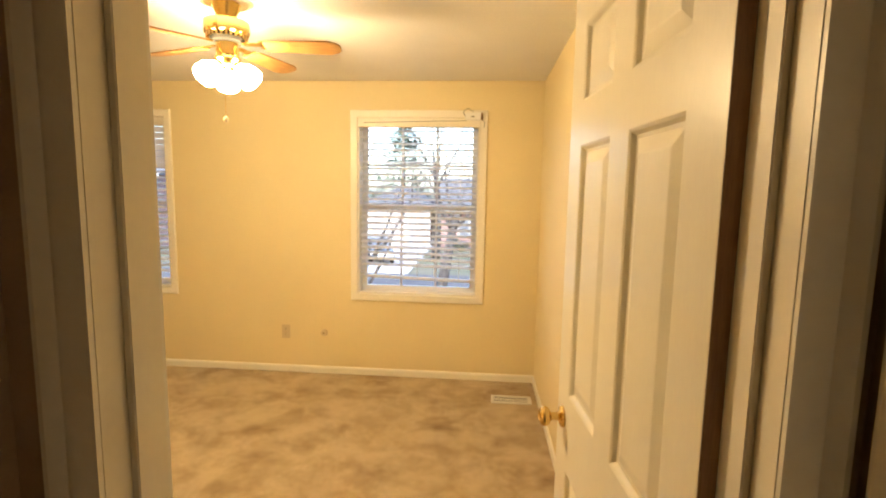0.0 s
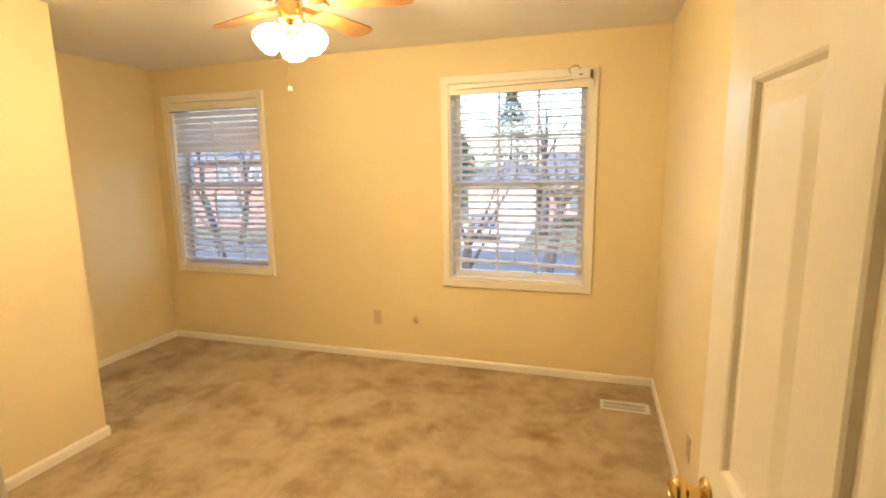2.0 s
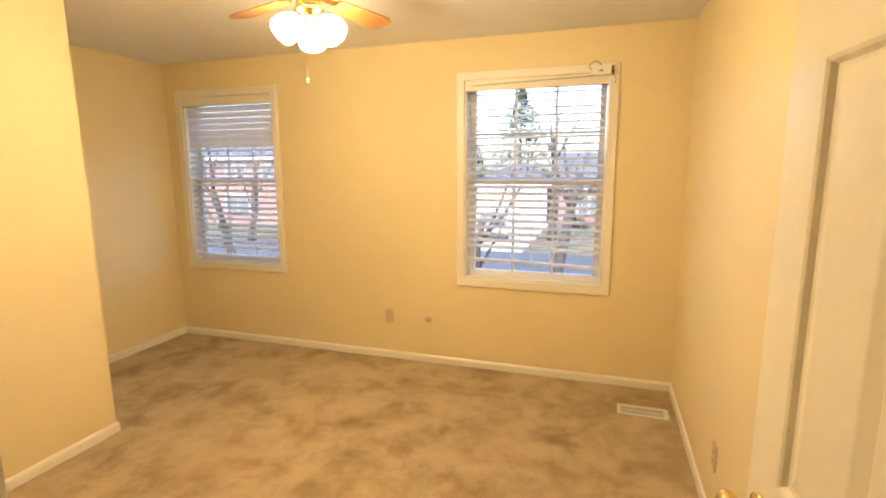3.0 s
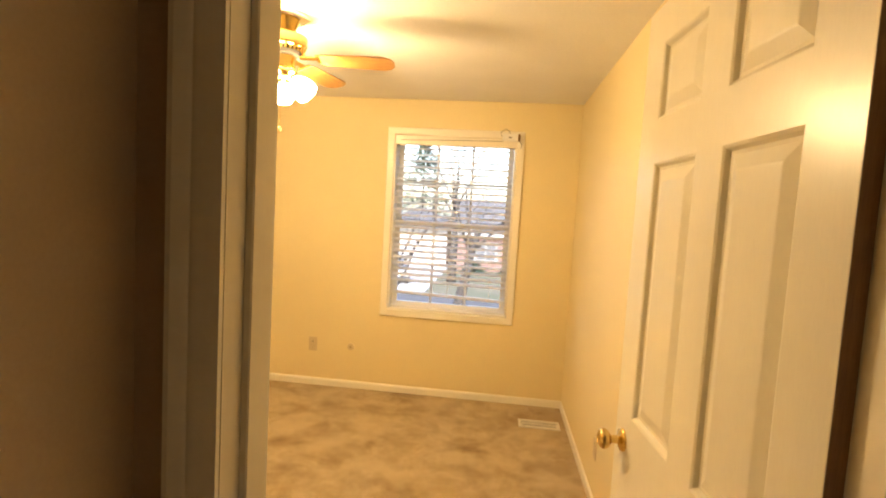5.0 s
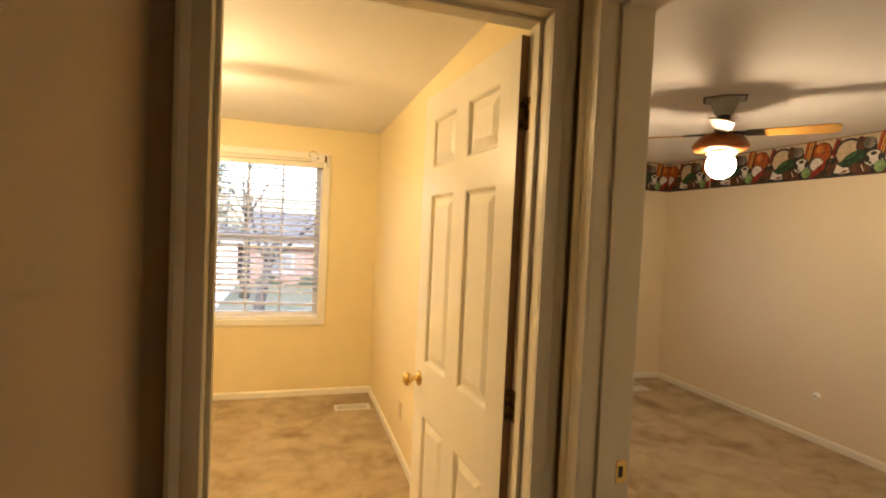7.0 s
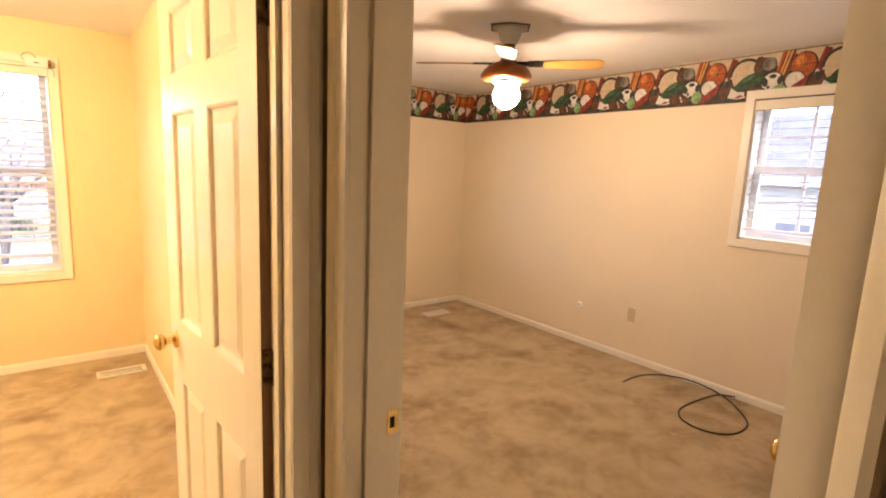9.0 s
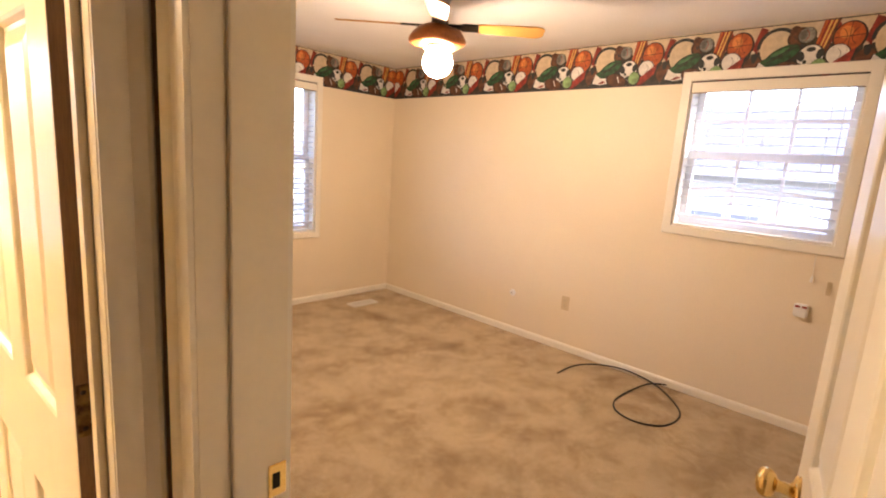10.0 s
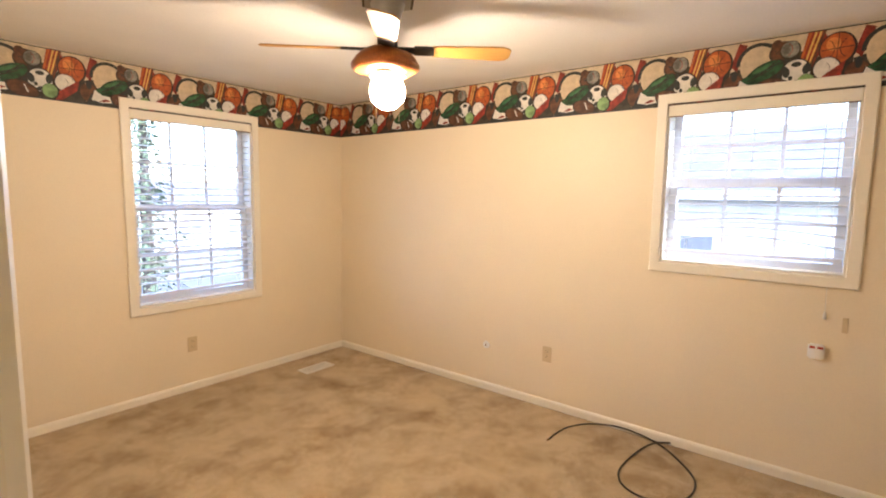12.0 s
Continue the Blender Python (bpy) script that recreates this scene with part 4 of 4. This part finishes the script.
# ---- outdoors: second-storey view over a street ----
GZ = -2.9
M_LAWN = material("winter_lawn", (0.11, 0.12, 0.07), 0.95, var=0.25, scale=0.4, fine=14, bump=0.3, second=(0.16, 0.145, 0.10))
M_ROAD = material("grey_asphalt", (0.10, 0.10, 0.105), 0.9, var=0.15, scale=0.7, fine=30, bump=0.1)
M_CONC = material("pale_concrete", (0.46, 0.46, 0.46), 0.85, var=0.1, scale=0.8, fine=20, bump=0.1)
M_BRICK = material("red_brick", (0.30, 0.195, 0.175), 0.85, var=0.2, scale=3, fine=25, bump=0.2)
M_SIDING = material("white_siding", (0.50, 0.50, 0.50), 0.6, var=0.06, scale=1, bump=0.05)
M_ROOF = material("grey_shingle", (0.13, 0.13, 0.14), 0.9, var=0.2, scale=2, fine=18, bump=0.3)
M_BARK = material("grey_bark", (0.085, 0.075, 0.068), 0.9, var=0.3, scale=4, fine=30, bump=0.5)
M_NEEDLE = material("conifer_green", (0.065, 0.10, 0.065), 0.8, var=0.3, scale=2, fine=9, bump=0.2)
M_YEW = material("pale_evergreen", (0.12, 0.17, 0.10), 0.8, var=0.3, scale=2, fine=9, bump=0.2)
M_PANE = material("curtained_far_pane", (0.16, 0.17, 0.19), 0.15, var=0.1, bump=0)

structure("ground", boxes((-400, -400, GZ - 0.5, 400, 600, GZ)), M_LAWN, "winter lawn reaching to the horizon", "ground")
structure("road", boxes((-200, 18, GZ - 0.4, 200, 26, GZ + 0.02)), M_ROAD, "grey asphalt street in front of the house", "road")
structure("driveway", boxes((-9.3, 26, GZ - 0.4, -3.9, 39.5, GZ + 0.06)), M_CONC, "pale concrete driveway across the street", "driveway")
structure("pavement", boxes((-200, 15.6, GZ - 0.4, 200, 17.0, GZ + 0.05)), M_CONC, "pale concrete footpath beside the street", "pavement")


def house(x, y, w, d, h, mat, roof_h, label, openings, turn=0.0, hip=1.0):
    base = thing("house", pose(x, y, GZ, 0, 0, turn), label, "house", "houses outdoors")
    part("wall", boxes((-w / 2, 0, 0, w / 2, d, h)), mat, base)
    bm = bmesh.new()
    o = 0.5
    v = [bm.verts.new(p) for p in ((-w / 2 - o, -o, h), (w / 2 + o, -o, h), (w / 2 + o, d + o, h), (-w / 2 - o, d + o, h), (hip * (-w / 2 - o), d / 2, h + roof_h), (hip * (w / 2 + o), d / 2, h + roof_h))]
    for f in ((0, 1, 5, 4), (2, 3, 4, 5), (0, 4, 3), (1, 2, 5), (3, 2, 1, 0)):
        bm.faces.new([v[i] for i in f])
    part("roof", bm, M_ROOF, base, "grey shingle roof")
    part("fascia", boxes((-w / 2 - o, -o - 0.03, h - 0.16, w / 2 + o, -o + 0.02, h + 0.02)), M_SIDING, base, "white fascia")
    for kind, a, b, z0, z1 in openings:
        fr = part(kind, boxes((a - 0.08, -0.05, z0 - 0.08, b + 0.08, -0.003, z1 + 0.08)), M_SIDING, base, "white framed " + kind.replace("_", " "))
        if kind == "window":
            n = 2
            for i in range(n):
                s = (b - a) / n
                part("pane", boxes((a + i * s + 0.04, -0.06, z0, a + (i + 1) * s - 0.04, -0.052, z1)), M_PANE, fr)
        else:
            for i in range(4):
                s = (z1 - z0) / 4
                part("door_panel", boxes((a, -0.075, z0 + i * s + 0.02, b, -0.052, z0 + (i + 1) * s - 0.02)), M_SIDING, fr)
    return base


house(-7.0, 40, 5.6, 8, 3.1, M_SIDING, 1.6, "white-sided garage wing under a hipped grey shingle roof", [("garage_door", -2.3, 2.1, 0, 2.2)], hip=0.12)
house(0.6, 38.5, 7.6, 9, 2.9, M_BRICK, 2.6, "red brick house under a grey shingle roof", [("window", -2.4, -0.8, 0.9, 2.2), ("window", 0.8, 2.4, 0.9, 2.2)])
house(-29, 33, 13, 9, 5.2, M_BRICK, 2.4, "two-storey brick house with white framed windows", [("window", -4.6, -2.8, 3.3, 4.6), ("window", 0.6, 2.4, 3.3, 4.6), ("window", -4.8, -2.6, 0.8, 2.3), ("window", 0.4, 2.6, 0.8, 2.3), ("window", 3.9, 5.4, 3.3, 4.6)])
house(-46, 36, 12, 9, 3.0, M_SIDING, 2.4, "low white-sided house beyond the street", [("window", -3, -1, 0.9, 2.2), ("window", 1, 3, 0.9, 2.2)])
house(20.5, 40, 12, 9, 3.0, M_SIDING, 2.4, "low white-sided house beyond the street", [("window", -3, -1, 0.9, 2.2), ("window", 1, 3, 0.9, 2.2)])
house(13.0, 3.5, 13, 8, 4.6, M_SIDING, 1.9, "white-sided neighbouring house close beside the bedroom", [("window", -0.6, 0.9, 2.9, 3.6), ("window", 3.0, 4.6, 2.2, 3.6), ("window", -4.8, -3.2, 2.2, 3.6)], -90)


def bare_tree(x, y, h, r, seed, label):
    rng = random.Random(seed)
    base = thing("tree", pose(x, y, GZ), label, "tree", "bare trees")
    trunk, twigs = bmesh.new(), bmesh.new()

    def grow(p, d, length, rad, depth):
        pts, q = [p], p
        for i in range(4):
            d = (d + Vector((rng.uniform(-0.16, 0.16), rng.uniform(-0.16, 0.16), rng.uniform(-0.02, 0.1)))).normalized()
            q = q + d * length / 4
            pts.append(q)
        radii = [rad * (1 - 0.13 * i) for i in range(5)]
        tube(pts, radii, 7 if depth < 2 else 4, trunk if depth < 2 else twigs)
        if depth < 5:
            for k in range(3 if depth else 4):
                a = rng.uniform(0, 6.28)
                nd = (d * 0.8 + Vector((math.cos(a), math.sin(a), rng.uniform(0.0, 0.5))) * rng.uniform(0.5, 0.9)).normalized()
                grow(pts[rng.choice((2, 3, 4, 4))], nd, length * rng.uniform(0.55, 0.75), radii[4] * rng.uniform(0.5, 0.7), depth + 1)
    grow(Vector((0, 0, -0.1)), Vector((rng.uniform(-0.1, 0.1), 0, 1)), h * 0.36, r, 0)
    part("trunk", trunk, M_BARK, base, "grey trunk and limbs", smooth=True)
    tw = part("twigs", twigs, M_BARK, base, "bare twigs")
    tagged(tw, kind="stuff")


bare_tree(-3.3, 14.0, 9, 0.19, 3, "bare winter tree with a leaning grey trunk")
bare_tree(-1.5, 17.0, 12, 0.24, 5, "tall bare winter tree beside the street")
bare_tree(-14.8, 17.5, 10, 0.22, 8, "bare winter tree on the lawn")
bare_tree(-2.9, 31.0, 13, 0.30, 11, "tall bare winter tree by the brick house")

bare_tree(-3.9, 45.0, 15, 0.34, 14, "bare winter tree behind the garage")
bare_tree(-11.0, 46.0, 13, 0.24, 15, "bare winter tree behind the garage")
bare_tree(-1.0, 50.0, 14, 0.26, 16, "tall bare winter tree behind the brick house")
bare_tree(-20.0, 25.0, 11, 0.22, 17, "bare winter tree before the two-storey house")


def conifer(x, y, h, r, seed, label, mat=None):
    rng = random.Random(seed)
    base = thing("tree", pose(x, y, GZ), label, "tree", "conifers")
    part("trunk", tube([(0, 0, -0.1), (0, 0, h * 0.5), (0, 0, h)], [0.18, 0.1, 0.02], 7), M_BARK, base)
    verts, faces = [], []
    for i in range(4200):
        t = rng.random() ** 0.8
        z = h * (0.08 + 0.92 * t)
        rr = r * (1 - t) ** 0.85 * (0.75 + 0.25 * math.sin(t * 40)) + 0.05
        a, q = rng.uniform(0, 6.28), rr * rng.uniform(0.35, 1.0)
        c = Vector((q * math.cos(a), q * math.sin(a), z - q * 0.25))
        out = Vector((math.cos(a), math.sin(a), -0.35)).normalized()
        side = out.cross(Vector((0, 0, 1))).normalized()
        s = rng.uniform(0.12, 0.3) * (0.3 if mat else 0.5 + 0.03 * h)
        n = len(verts)
        up = Vector((0, 0, rng.uniform(0.2, 0.7) * s))
        verts += [c - side * s * 0.5, c + side * s * 0.5 + up * 0.3, c + out * s * 1.3 - up * 0.2, c + up]
        faces += [(n, n + 1, n + 2), (n, n + 2, n + 3)]
    me = bpy.data.meshes.new("crown")
    me.from_pydata(verts, [], faces)
    me.materials.append(mat or M_NEEDLE)
    crown = part("crown", me, M_NEEDLE, base, "dark green needle boughs")
    tagged(crown, kind="stuff")


conifer(-8.1, 51, 12.0, 7.5, 1, "tall dark green spruce behind the garage")
conifer(-14.0, 54, 8.0, 4.0, 2, "dark green spruce behind the houses")
conifer(4.6, 11.5, 9.0, 0.95, 6, "slender evergreen close to the bedroom window", M_YEW)
conifer(3.4, 12.5, 7.8, 0.9, 7, "slender evergreen close to the bedroom window", M_YEW)


def bush(x, y, r, seed):
    rng = random.Random(seed)
    base = thing("bush", pose(x, y, GZ), "low dark green clipped evergreen bush on the lawn", "bush", "bushes")
    verts, faces = [], []
    for i in range(700):
        a, b = rng.uniform(0, 6.28), math.acos(rng.uniform(0, 1))
        q = r * rng.uniform(0.6, 1.0) * (1 + 0.15 * math.sin(3 * a))
        c = Vector((q * math.sin(b) * math.cos(a), q * math.sin(b) * math.sin(a), q * math.cos(b) * 0.9))
        n = len(verts)
        verts += [c + Vector((rng.uniform(-1, 1), rng.uniform(-1, 1), rng.uniform(-1, 1))) * 0.11 for _ in range(3)]
        faces.append((n, n + 1, n + 2))
    me = bpy.data.meshes.new("foliage")
    me.from_pydata(verts, [], faces)
    me.materials.append(M_NEEDLE)
    tagged(part("foliage", me, M_NEEDLE, base), kind="stuff")


for i, (x, y, r) in enumerate(((-3.3, 14.6, 0.6), (-2.2, 14.2, 0.5), (-1.0, 15.0, 0.8), (0.1, 15.2, 0.8), (-1.8, 37.2, 0.9), (1.0, 37.0, 0.9))):
    bush(x, y, r, 20 + i)


def parked_car(at, label):
    """A saloon car: lower body, glazed cabin, four wheels and lamps; x along it."""
    base = thing("car", at, label, "car")
    body = bmesh.new()
    side = [(-2.15, 0.32), (2.1, 0.32), (2.2, 0.55), (2.1, 0.78), (1.0, 0.92), (-1.5, 0.96), (-2.15, 0.90), (-2.22, 0.6)]
    rows = [[body.verts.new((x, y, z)) for x, z in side] for y in (-0.86, 0.86)]
    body.faces.new(rows[0]), body.faces.new(rows[1])
    for i in range(len(side)):
        body.faces.new((rows[0][i], rows[0][(i + 1) % len(side)], rows[1][(i + 1) % len(side)], rows[1][i]))
    bmesh.ops.bevel(body, geom=list(body.edges), offset=0.06, segments=2, affect="EDGES")
    part("body", body, M_CAR, base, "grey painted body", smooth=40)
    cabin = bmesh.new()
    low = [cabin.verts.new(p) for p in ((-1.7, -0.78, 0.93), (1.05, -0.78, 0.90), (1.05, 0.78, 0.90), (-1.7, 0.78, 0.93))]
    top = [cabin.verts.new(p) for p in ((-1.15, -0.60, 1.40), (0.30, -0.60, 1.40), (0.30, 0.60, 1.40), (-1.15, 0.60, 1.40))]
    for i in range(4):
        cabin.faces.new((low[i], low[(i + 1) % 4], top[(i + 1) % 4], top[i]))
    cabin.faces.new(top)
    part("cabin_glass", cabin, M_PANE, base, "dark glazed cabin")
    part("roof", boxes((-1.17, -0.62, 1.385, 0.32, 0.62, 1.44), bevel=0.02), M_CAR, base)
    for x in (-1.35, 1.35):
        for y in (-0.80, 0.80):
            wheel = part("wheel", lathe([(0.20, -0.1), (0.31, -0.1), (0.33, -0.06), (0.33, 0.06), (0.31, 0.1), (0.20, 0.1)], 24, "y"), M_BLACK, base, "black tyre", at=pose(x, y, 0.33))
            part("rim", lathe([(0.19, -0.103), (0.17, -0.09), (0.02, -0.106)], 16, "y"), M_STEEL, wheel)
    for y in (-0.62, 0.62):
        part("headlight", boxes((2.12, y - 0.16, 0.60, 2.215, y + 0.16, 0.72), bevel=0.02), M_WHITE, base, "clear headlight")


M_CAR = material("grey_car_paint", (0.16, 0.17, 0.19), 0.25, 0.3, var=0.05, scale=1, bump=0)
parked_car(pose(-6.5, 30.5, GZ + 0.06, 0, 0, -75), "dark grey saloon car parked on the concrete driveway")
